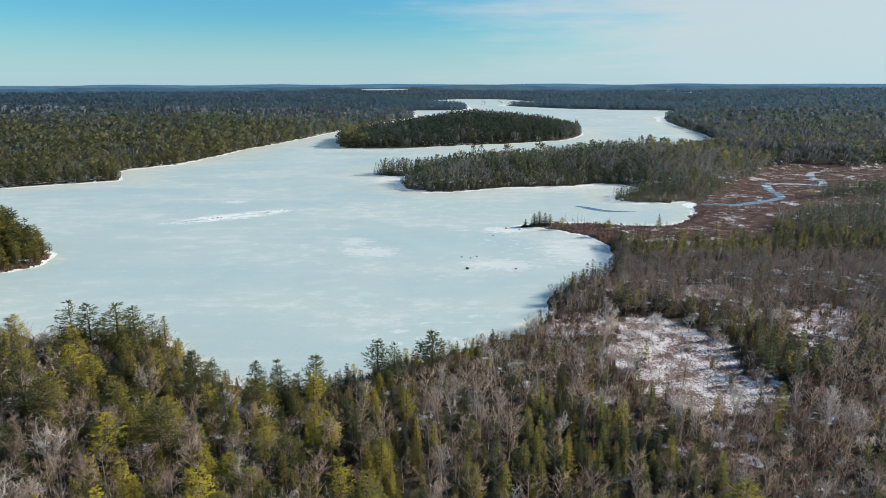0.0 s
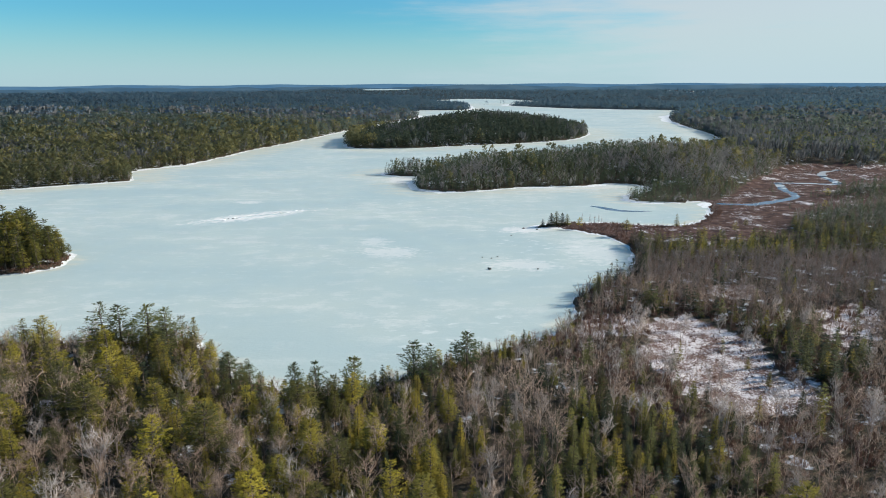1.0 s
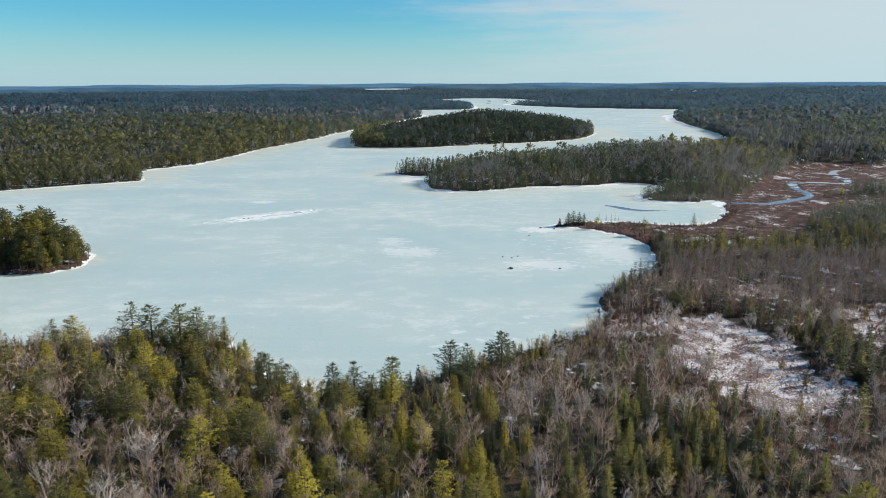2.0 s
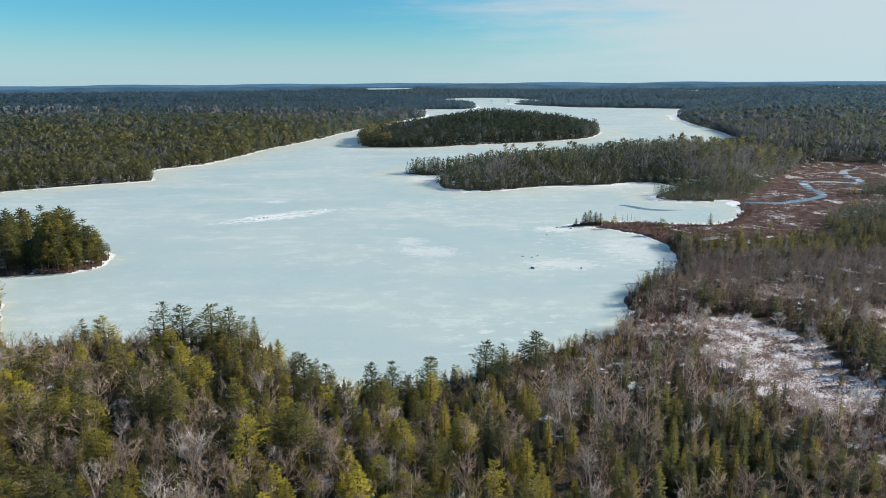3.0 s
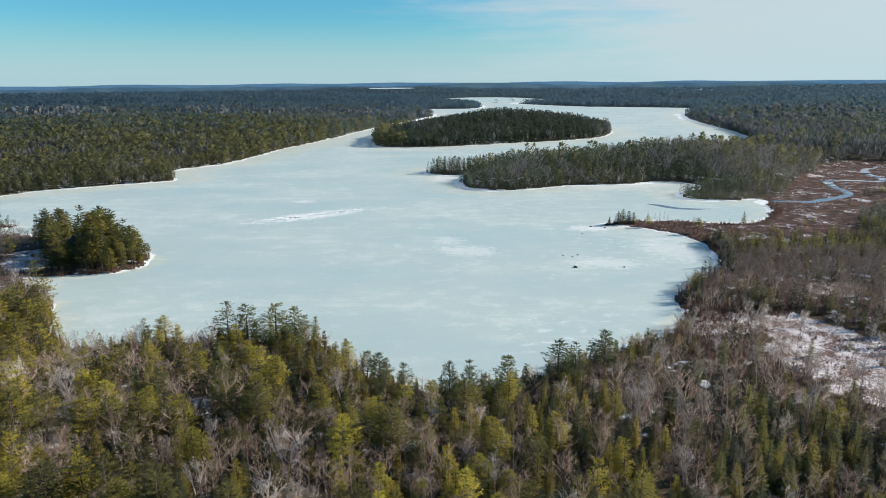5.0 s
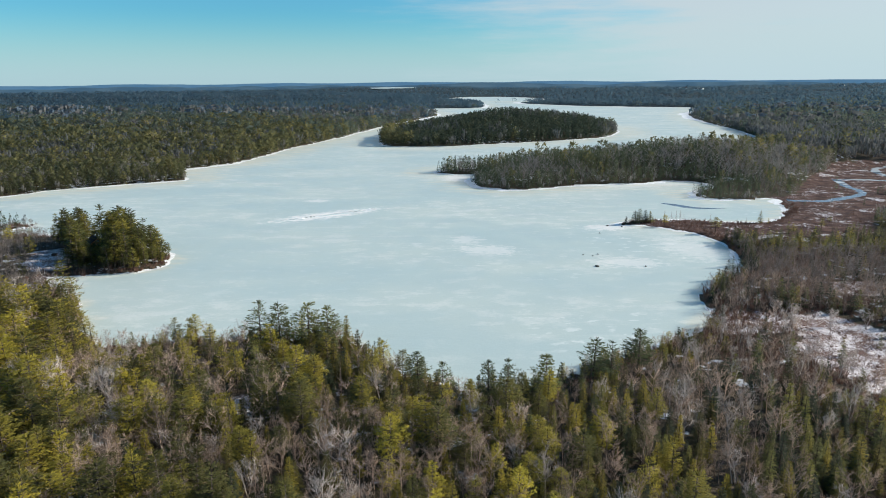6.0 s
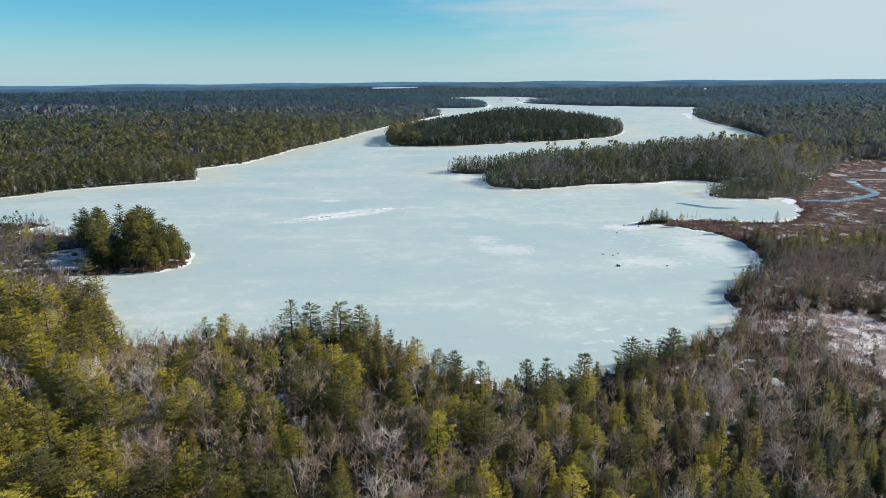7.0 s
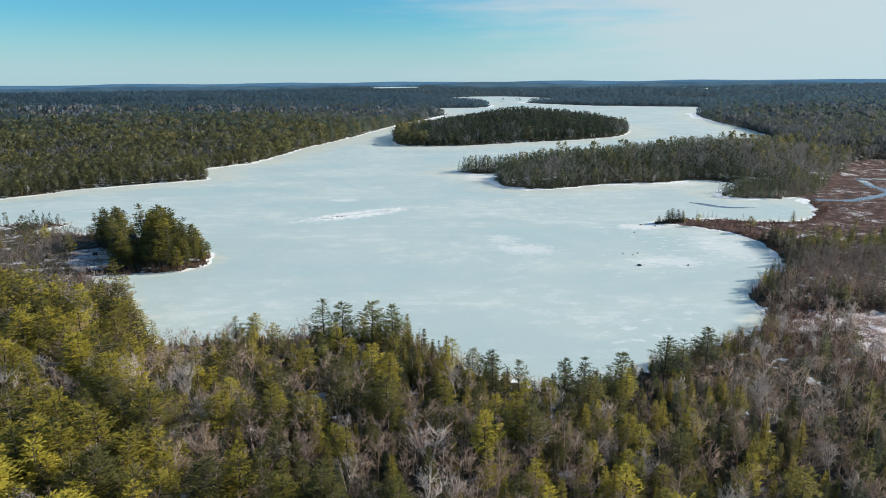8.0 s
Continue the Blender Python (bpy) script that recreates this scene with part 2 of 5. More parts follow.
SHORE_EAST = [(645, 1931), (578, 1716), (503, 1554), (434, 1276), (412, 1106), (376, 929), (316, 782), (231, 705), (136, 665), (50, 635), (-14, 615),
              (-52, 597), (-64, 580), (-50, 566), (-23, 564), (-35, 529), (-34, 503), (-24, 490), (-3, 482), (23, 491), (51, 503), (77, 505), (100, 512),
              (125, 521), (139, 514), (147, 503), (143, 490), (128, 472), (115, 452), (119, 439), (133, 434.5), (148, 434.5), (160, 438), (170, 437), (173, 432), (162, 428)]
SHORE_BAY = [(158, 415), (154, 402), (143, 385), (132, 369), (121, 361.5), (108, 363), (94, 366), (84, 370), (71, 370), (60, 372), (47, 367), (38, 358), (47, 356), (57, 353),
             (65, 346), (74, 334), (78, 321), (79, 309), (78, 298), (75, 286), (69, 270), (63, 258), (53, 253), (45, 243), (38, 233), (36, 224)]
ISLAND = [(-139, 855), (-128, 827), (-96, 817), (-47, 821), (5, 848), (84, 883), (137, 915), (180, 959), (214, 1061), (210, 1154), (144, 1217),
          (40, 1245), (-65, 1189), (-127, 1034), (-147, 930)]
BOG = [(48, 360), (64, 346), (74, 333), (80, 321), (85, 309), (96, 305), (123, 305), (155, 316), (173, 324), (185, 333), (176, 341), (180, 358), (198, 381),
       (221, 398), (239, 411), (271, 423), (330, 470), (420, 560), (440, 625), (394, 615), (331, 612), (292, 597), (261, 553), (234, 524), (208, 487),
       (184, 450), (160, 441), (150, 420), (130, 380), (100, 372)]
CLEARING = [(57, 206), (55, 194), (47, 181), (49, 167), (52, 155), (56, 147), (63, 142), (74, 144), (82, 147), (87, 152), (85, 158), (80, 163), (82, 170),
            (86, 188), (80, 197), (79, 206), (70, 212)]
DARK_EDGE = [(50, 217), (72, 209), (83, 197), (86, 178), (84, 164), (100, 158), (106, 175), (93, 203), (76, 219), (54, 230)]     # dark spruces behind the clearing
BOG_STAND = [(241, 452), (256, 461), (320, 500), (350, 492), (305, 448), (270, 438)]
YARD = [(-250, 300), (-238, 307), (-228, 290), (-221, 274), (-231, 268), (-244, 282)]
FLATS = ([(95, 246), (90, 234), (102, 230), (111, 248)], [(121, 219), (141, 222), (124, 192), (103, 174), (109, 193)], [(38, 213), (55, 213), (55, 198), (40, 193), (31, 194), (33, 203)])
RIVER = [(168, 428), (178, 425.5), (190, 424.5), (208, 434), (224, 445), (234, 454), (238, 468), (239.5, 484), (247, 504), (252, 518), (262, 517), (277, 515), (290, 511),
         (298, 517), (303, 535), (310, 559), (322, 580), (342, 595), (361, 601), (389, 607), (440, 612), (520, 640)]
GLADES = [(-107, 148, 4.0, 5), (-131, 131, 3, 3), (-109, 126, 3, 2.5), (-206, 211, 3, 3), (-250, 267, 4, 3), (-62, 140, 3, 2.5), (40, 150, 3, 3)]     # small snowy gaps in the near woods
ISLETS = [(140, 2575, 34, 16), (212, 2592, 22, 13)]
MIDDLE = np.array((-37.0, 0.0))      # plan point below the middle of the flight


def smooth(points, closed=True, cuts=5, wobble=0.0, seed=1):
    """A rounded line through the plan points, roughened a little."""
    p = np.array(points, float)
    n = len(p)
    rng = np.random.default_rng(seed)
    out = []
    for i in range(n if closed else n - 1):
        a, b, c, d = (p[(i + j) % n] if closed else p[min(max(i + j, 0), n - 1)] for j in (-1, 0, 1, 2))
        for t in np.arange(cuts) / cuts:
            q = 0.5 * (2 * b + (c - a) * t + (2 * a - 5 * b + 4 * c - d) * t * t + (3 * b - a - 3 * c + d) * t ** 3)
            out.append(q + rng.normal(0, 1, 2) * wobble * min(1.0, np.linalg.norm(c - b) / 25))
    if not closed:
        out.append(p[-1])
    return np.array(out)


def inside_distance(pts, line):
    """Distance to a closed line, positive inside."""
    pts = np.asarray(pts, float)
    res = np.empty(len(pts))
    a, b = line, np.roll(line, -1, 0)
    e = b - a
    ee = np.maximum((e * e).sum(1), 1e-9)
    for s in range(0, len(pts), 20000):
        q = pts[s:s + 20000]
        dx, dy = q[:, :1] - a[:, 0], q[:, 1:] - a[:, 1]
        t = np.clip((dx * e[:, 0] + dy * e[:, 1]) / ee, 0, 1)
        d = np.sqrt(((dx - t * e[:, 0]) ** 2 + (dy - t * e[:, 1]) ** 2).min(1))
        y0, y1 = a[:, 1] > q[:, 1:], b[:, 1] > q[:, 1:]
        cross = a[:, 0] + (q[:, 1:] - a[:, 1]) * e[:, 0] / np.where(e[:, 1] == 0, 1e-9, e[:, 1])
        odd = ((y0 != y1) & (q[:, :1] < cross)).sum(1) % 2 == 1
        res[s:s + 20000] = np.where(odd, d, -d)
    return res


LAKE_LINE = smooth(SHORE_NEAR + SHORE_WEST + SHORE_EAST + SHORE_BAY, True, 5, 1.3, 3)
ISLAND_LINE = smooth(ISLAND, True, 6, 1.5, 4)
BOG_LINE, CLEAR_LINE, YARD_LINE, EDGE_LINE, STAND_LINE = (smooth(p, True, 3) for p in (BOG, CLEARING, YARD, DARK_EDGE, BOG_STAND))
FLAT_LINES = [smooth(p, True, 3) for p in FLATS]
RIVER_LINE = smooth(RIVER, False, 5)


def land_at(p):
    """Distance from the shore, positive on land."""
    land = np.maximum(-inside_distance(p, LAKE_LINE), inside_distance(p, ISLAND_LINE))
    for a, b, u, v in ISLETS:
        land = np.maximum(land, (1 - np.hypot((p[:, 0] - a) / u, (p[:, 1] - b) / v)) * 14)
    return land


# broad hills: x, y, radius, height
HILLS = [(50, 1010, 140, 30), (178, 1035, 55, 24), (-95, 172, 24, 1.0), (40, 550, 50, 12), (150, 588, 75, 22), (300, 690, 90, 16), (-520, 1000, 260, 6), (-1600, 2350, 380, 15), (-1050, 2480, 330, 13), (-600, 2560, 300, 13), (-280, 2650, 240, 12),
         (-900, 1500, 300, 7), (560, 1350, 200, 9), (1000, 1700, 450, 8), (720, 3050, 420, 20), (1400, 2700, 500, 10), (2050, 3500, 620, 22), (-400, 4350, 480, 27)]
POND = (-400, 4350, 150, 390, 39.0)   # a far lake: centre, half widths, level


def wave(x, y, size, seed):
    r = np.random.default_rng(seed)
    out = 0
    for k in range(7):
        a, f, ph = r.uniform(0, 6.28), 6.28 / size * r.uniform(0.6, 1.9), r.uniform(0, 6.28)
        out = out + np.sin((x * math.cos(a) + y * math.sin(a)) * f + ph)
    return out / 7 ** 0.5


def height_at(p, land=None):
    x, y = p[:, 0], p[:, 1]
    if land is None:
        land = land_at(p)
    d = np.hypot(x - MIDDLE[0], y - MIDDLE[1])
    far = np.interp(d, (0, 300, 700, 1300, 2200, 3200, 4200, 5400), (1.0, 1.5, 3, 6, 11, 16, 18, 18))
    hill = sum(h * np.exp(-((x - a) ** 2 + (y - b) ** 2) / (r * r)) for a, b, r, h in HILLS)
    rough = wave(x, y, 420, 5) * np.interp(d, (0, 400, 1500, 4000), (0.3, 1.2, 5.5, 6)) + wave(x, y, 45, 6) * 0.35
    inner = 1 - np.exp(-np.maximum(land, 0) / np.interp(d, (0, 400, 2000), (30, 70, 220)))
    flat = np.maximum.reduce([inside_distance(p, q) for q in (BOG_LINE, CLEAR_LINE, *FLAT_LINES)])
    keep = np.clip((12 - flat) / 25, 0, 1)
    up = 0.12 + 0.5 * np.clip(land / 3.5, 0, 1) + inner * np.maximum(far + hill + rough, 0.3) * keep
    pond = np.hypot((x - POND[0]) / POND[2], (y - POND[1]) / POND[3])
    up = np.where(pond < 1, POND[4] - 1, np.where(pond < 1.15, POND[4] + 0.4, up))
    return np.where(land > 0, up, np.maximum(land * 0.5 - 0.4, -3.0))


def ground_z(x, y):
    return float(height_at(np.array([(x, y)], float))[0])


def mesh_from(name, verts, faces, mats, index=None, tone=None, flat=True, normals=None):
    me = bpy.data.meshes.new(name)
    verts, faces = np.asarray(verts, np.float32), np.asarray(faces, np.int32)
    n = faces.shape[1]
    me.vertices.add(len(verts))
    me.vertices.foreach_set("co", verts.ravel())
    me.loops.add(faces.size)
    me.loops.foreach_set("vertex_index", faces.ravel())
    me.polygons.add(len(faces))
    me.polygons.foreach_set("loop_start", np.arange(0, faces.size, n, dtype=np.int32))
    if index is not None:
        me.polygons.foreach_set("material_index", np.asarray(index, np.int32))
    if not flat:
        me.polygons.foreach_set("use_smooth", np.ones(len(faces), bool))
    for m in mats:
        me.materials.append(m)
    if tone is not None:
        me.attributes.new("tone", "FLOAT", "POINT").data.foreach_set("value", np.asarray(tone, np.float32))
    if normals is not None:
        me.attributes.new("custom_normal", "FLOAT_VECTOR", "POINT").data.foreach_set("vector", np.asarray(normals, np.float32).ravel())
    me.update(calc_edges=True)
    return me


def build_ground():
    """One sheet of land in rings that widen outwards, under the lake too."""
    turns = np.radians(np.concatenate([np.arange(-52, 52, 0.36), np.arange(52, 308, 4.0)]))
    rings = np.concatenate([[0.02, 10.0], np.arange(20, 100, 8.0), np.arange(100, 460, 3.2), np.geomspace(463, 5400, 110)])
    a, r = np.meshgrid(turns, rings)
    x, y = MIDDLE[0] + r * np.sin(a), MIDDLE[1] + r * np.cos(a)
    p = np.stack([x.ravel(), y.ravel()], 1)
    z = height_at(p)
    n, m = len(turns), len(rings)
    i, j = np.meshgrid(np.arange(m - 1), np.arange(n), indexing="ij")
    j2 = (j + 1) % n
    quads = np.stack([i * n + j, (i + 1) * n + j, (i + 1) * n + j2, i * n + j2], -1).reshape(-1, 4)[:, ::-1]
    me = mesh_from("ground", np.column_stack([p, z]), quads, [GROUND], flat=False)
    for key, lines in (("bog", (BOG_LINE,)), ("snowy", (CLEAR_LINE, YARD_LINE, *FLAT_LINES))):
        v = np.maximum.reduce([inside_distance(p, q) for q in lines])
        if key == "snowy":
            v = np.maximum.reduce([v] + [(1 - np.hypot((p[:, 0] - a) / u, (p[:, 1] - b) / w)) * 6 for a, b, u, w in GLADES])
        me.attributes.new(key, "FLOAT", "POINT").data.foreach_set("value", np.clip(0.5 + v / 10, 0, 1).astype(np.float32))
    return tagged(new("ground", me), "brown forest floor with old snow and boggy flats", "ground", kind="structure")


ground = build_ground()


def build_ice():
    xs, ys = np.linspace(-700, 720, 110), np.concatenate([np.arange(125, 1300, 12.0), np.linspace(1305, 3480, 70)])
    gx, gy = np.meshgrid(xs, ys)
    n = len(xs)
    i, j = np.meshgrid(np.arange(len(ys) - 1), np.arange(n - 1), indexing="ij")
    quads = np.stack([i * n + j, i * n + j + 1, (i + 1) * n + j + 1, (i + 1) * n + j], -1).reshape(-1, 4)
    me = mesh_from("frozen_lake", np.column_stack([gx.ravel(), gy.ravel(), np.zeros(gx.size)]), quads, [ICE], flat=False)
    deep = -land_at(np.column_stack([gx.ravel(), gy.ravel()]))
    reach = np.interp(gy.ravel(), (200, 380, 480, 1000), (7, 12, 60, 110))
    me.attributes.new("shore", "FLOAT", "POINT").data.foreach_set("value", np.clip(1 - deep / reach, 0, 1).astype(np.float32))
    return tagged(new("frozen_lake", me), "pale green-white frozen lake surface with snow patches", "lake", kind="structure")


ice = build_ice()


def ribbon(line, left, right, z, closed=False):
    """A strip along a plan line, left and right of it by the given widths."""
    d = np.roll(line, -1, 0) - np.roll(line, 1, 0) if closed else np.gradient(line, axis=0)
    nrm = np.column_stack([-d[:, 1], d[:, 0]]) / np.maximum(np.linalg.norm(d, axis=1), 1e-6)[:, None]
    a, b = line + nrm * np.asarray(left)[:, None], line - nrm * np.asarray(right)[:, None]
    n = len(line)
    v = np.column_stack([np.concatenate([a, b]), np.full(2 * n, z)])
    k = np.arange(n if closed else n - 1)
    k2 = (k + 1) % n
    return v, np.stack([k + n, k2 + n, k2, k], 1)


def build_shore_snow(name, line, seed, closed):
    r = np.random.default_rng(seed)
    n = len(line)
    w = np.convolve(r.gamma(1.4, 1.0, n + 8), np.ones(5) / 5, "same")[4:-4]
    d = np.hypot(line[:, 0] - MIDDLE[0], line[:, 1])
    w = np.clip(w - 0.45, 0.0, 3) * np.interp(d, (150, 360, 460, 700, 1200, 2500), (0.5, 1.3, 3.4, 5.0, 7.0, 12.0))
    w = np.minimum(w, np.interp(d, (150, 360, 460, 2500), (1.9, 3.2, 9.0, 40.0)))
    v, f = ribbon(line, w, np.interp(d, (150, 500, 1500), (2.4, 2.6, 4.0)), 0.012, closed)
    v[n:, 2] = np.interp(d, (300, 600), (0.5, 0.05)) * r.uniform(0.3, 1.0, n)
    return tagged(new(name, mesh_from(name, v, f, [SNOW])), "white band of snow and ridged ice along the shore", "shore ice", kind="structure")


build_shore_snow("shore_ice", LAKE_LINE[::-1], 8, True)
build_shore_snow("shore_ice", ISLAND_LINE, 9, True)


def build_river():
    r = np.random.default_rng(5)
    n = len(RIVER_LINE)
    v, f = ribbon(RIVER_LINE, 1.8 + r.random(n) * 2.4, 1.8 + r.random(n) * 2.4, 0.66)
    tagged(new("river", mesh_from("river", v, f, [WATER])), "narrow blue river winding through brown bog", "river", kind="structure")


build_river()


# ---- trees: shapes ----
class Shape:
    """Gathers triangles with a material slot each."""

    def __init__(self, soft=0.45):
        self.v, self.f, self.m, self.n, self.soft = [], [], [], 0, soft

    def tri(self, pts, slot):
        k = len(pts)
        self.v.append(np.asarray(pts, float))
        self.f += [(self.n, self.n + i, self.n + i + 1) for i in range(1, k - 1)]
        self.m += [slot] * (k - 2)
        self.n += k

    def stick(self, a, b, ra, rb, slot, sides=3):
        a, b = np.asarray(a, float), np.asarray(b, float)
        w = b - a
        w = w / max(np.linalg.norm(w), 1e-6)
        u = np.cross(w, (0.31, 0.95, 0.05) if abs(w[1]) < 0.8 else (1, 0, 0))
        u /= np.linalg.norm(u)
        q = np.cross(w, u)
        ang = np.arange(sides) * 2 * math.pi / sides
        ring = np.cos(ang)[:, None] * u + np.sin(ang)[:, None] * q
        self.v.append(np.concatenate([a + ring * ra, b + ring * rb]))
        for i in range(sides):
            j = (i + 1) % sides
            self.f += [(self.n + i, self.n + j, self.n + sides + j), (self.n + i, self.n + sides + j, self.n + sides + i)]
            self.m += [slot] * 2
        self.n += 2 * sides

    def blade(self, a, b, w, slot, r):
        a, b = np.asarray(a, float), np.asarray(b, float)
        s = np.cross(b - a, r.normal(0, 1, 3))
        s *= w / 2 / max(np.linalg.norm(s), 1e-6)
        self.tri((a - s, a + s, b), slot)

    def arrays(self, slot=None):
        """Points, triangles, slots and normals; tufts and twigs share the roundness of the crown they are part of."""
        v, f, m = np.concatenate(self.v), np.array(self.f), np.array(self.m)
        flat = np.cross(v[f[:, 1]] - v[f[:, 0]], v[f[:, 2]] - v[f[:, 0]])
        flat /= np.maximum(np.linalg.norm(flat, axis=1), 1e-9)[:, None]
        c = v[f].mean(1)
        wide = max(np.percentile(np.hypot(v[:, 0], v[:, 1]), 90), 0.1)
        out = np.column_stack([c[:, :2] / wide, np.full(len(c), 0.85)])
        out /= np.linalg.norm(out, axis=1)[:, None]
        side = (flat * out).sum(1) < 0
        side &= m == 1
        f[side] = f[side][:, ::-1]
        flat[side] *= -1
        soft = np.where(m == 1, self.soft, 0.0)[:, None]
        nf = flat * (1 - soft) + out * soft
        nv = np.zeros_like(v)
        for j in range(3):
            np.add.at(nv, f[:, j], nf)
        nv /= np.maximum(np.linalg.norm(nv, axis=1), 1e-9)[:, None]
        if slot is None:
            return v, f, m, nv
        f = f[m == slot]
        used, back = np.unique(f, return_inverse=True)
        return v[used], back.reshape(f.shape), np.zeros(len(f), int), nv[used]


def bough(s, r, root, out, ln, n, size, lift, wide):
    """Bunches of needles along both sides of a branch that curves up towards its tip."""
    side = np.cross(out, (0, 0, 1.0))
    side /= max(np.linalg.norm(side), 1e-6)
    for i in range(n):
        u = 0.18 + 0.82 * (i + r.random()) / n
        at = root + out * ln * u + np.array((0, 0, lift * ln * u * u))
        way = out * r.uniform(0.3, 0.9) + side * r.uniform(0.35, 1.0) * (1 if i % 2 else -1) + np.array((0, 0, r.normal(0.07, 0.13)))
        way *= size * (1.2 - 0.55 * u) * r.uniform(0.7, 1.3) / np.linalg.norm(way)
        over = np.cross(way, r.normal(0, 0.32, 3) + (0, 0, 1.0))
        over *= r.uniform(0.75, 1.25) * wide
        if i % 3:
            s.tri((at - over * 0.25, at + way + over, at + way * 0.9 - over), 1)
        else:
            s.tri((at - over - way * 0.2, at + over - way * 0.1, at + way), 1)


def conifer(seed, h, r0, base, whorls, per, n, size, rise, lift, peak, ragged, wide=0.13, trunk_sides=5):
    """base: where the crown starts; rise, lift: slope and upward curve of the boughs; peak: where the crown is widest, up from its base."""
    r = np.random.default_rng(seed)
    s = Shape()
    lean = r.normal(0, 0.014, 2)
    axis = lambda z: np.array((lean[0] * z, lean[1] * z, z))
    if trunk_sides > 3:
        s.stick(axis(0), axis(h * 0.55), h * 0.014, h * 0.009, 0, trunk_sides)
        s.stick(axis(h * 0.55), axis(h * 0.97), h * 0.009, h * 0.002, 0, 3)
    elif trunk_sides:
        s.stick(axis(0), axis(h * 0.9), h * 0.009, h * 0.002, 0, 3)
    for w in range(whorls):
        t = (w + r.uniform(0.25, 0.75)) / whorls
        z = h * (base + (0.97 - base) * t)
        shape = 0.5 + 0.5 * t / peak if t < peak else max(0.13, ((1 - t) / (1 - peak)) ** 0.8)
        a0 = r.uniform(0, 6.28)
        k = max(2, round(per * (0.65 + 0.35 * (1 - t))))
        for b in range(k):
            a = a0 + b * 6.283 / k + r.normal(0, 0.22)
            ln = r0 * shape * r.uniform(1 - ragged, 1 + ragged * 0.5)
            out = np.array((math.cos(a), math.sin(a), rise + r.normal(0, 0.09) + 0.55 * t * t))
            if n > 6:
                s.blade(axis(z), axis(z) + out * ln * 0.8, 0.09, 0, r)
            bough(s, r, axis(z), out, ln, max(1, round(n * (0.35 + 0.65 * ln / r0))), size * (0.72 + 0.28 * ln / r0 if n > 2 else 0.5 + 0.5 * ln / r0), lift, wide)
    for j in range(4 if n > 2 else 1):
        way = np.array((r.normal(0, 0.45), r.normal(0, 0.45), 1.0))
        s.blade(axis(h * 0.955), axis(h * 0.955) + way * h * 0.05, h * (0.018 if n > 2 else 0.03), 1, r)
    return s


def spray(s, r, root, out, ln, n, size, lift, wide):
    """A flat fan of needle tufts on a bough, broadest two thirds of the way out, its tips turned up."""
    side = np.cross(out, (0, 0, 1.0))
    side /= max(np.linalg.norm(side), 1e-6)
    for i in range(n):
        u = 0.14 + 0.86 * (i + r.random()) / n
        half = ln * 0.36 * math.sin(math.pi * min(1.0, 0.12 + 0.80 * u)) + 0.08
        off = r.uniform(-1, 1)
        at = root + out * ln * u + side * off * half + np.array((0, 0, lift * ln * u * u + r.normal(0, 0.05)))
        way = out * 0.8 + side * off * 0.7 + np.array((0, 0, r.uniform(-0.06, 0.32)))
        way *= size * r.uniform(0.65, 1.3) / np.linalg.norm(way)
        over = np.cross(way, r.normal(0, 0.42, 3) + (0, 0, 1.0)) * wide * r.uniform(0.75, 1.25)
        if i % 2:
            s.tri((at - over * 0.3, at + way + over, at + way * 0.85 - over), 1)
        else:
            s.tri((at - over, at + over, at + way), 1)


def white_pine(seed, h, r0, base, whorls, per, n, size, peak, gap=0.12, top=0.2, wide=0.26, trunk_sides=5):
    """A pine with boughs in separate tiers, bare gaps between them and a blunt uneven top."""
    r = np.random.default_rng(seed)
    s = Shape()
    lean = r.normal(0, 0.016, 2)
    axis = lambda z: np.array((lean[0] * z, lean[1] * z, z))
    if trunk_sides > 3:
        s.stick(axis(0), axis(h * 0.55), h * 0.014, h * 0.009, 0, trunk_sides)
        s.stick(axis(h * 0.55), axis(h * 0.97), h * 0.009, h * 0.002, 0, 3)
    else:
        s.stick(axis(0), axis(h * 0.9), h * 0.010, h * 0.002, 0, 3)
    heavy = r.uniform(0, 6.28)
    for w in range(whorls):
        t = (w + r.uniform(0.3, 0.7)) / whorls
        z = h * (base + (0.96 - base) * t)
        shape = 0.6 + 0.4 * t / peak if t < peak else top + (1 - top) * (1 - (t - peak) / (1 - peak)) ** 0.85
        k = max(3, round(per * (0.7 + 0.3 * (1 - t))))
        a0 = r.uniform(0, 6.28)
        for b in range(k):
            a = a0 + b * 6.283 / k + r.normal(0, 0.25)
            if r.random() < gap:
                continue
            ln = r0 * shape * r.uniform(0.62, 1.1) * (1 + 0.16 * math.cos(a - heavy))
            out = np.array((math.cos(a), math.sin(a), -0.02 + 0.36 * t * t + r.normal(0, 0.07)))
            s.blade(axis(z), axis(z) + out * ln * 0.85, 0.012 * h, 0, r)
            spray(s, r, axis(z), out, ln, max(2, round(n * (0.3 + 0.7 * ln / r0))), size, 0.16, wide)
    for j in range(5):
        way = np.array((r.normal(0, 0.4), r.normal(0, 0.4), 1.0))
        s.blade(axis(h * 0.93), axis(h * 0.93) + way * h * 0.065, h * 0.022, 1, r)
    return s


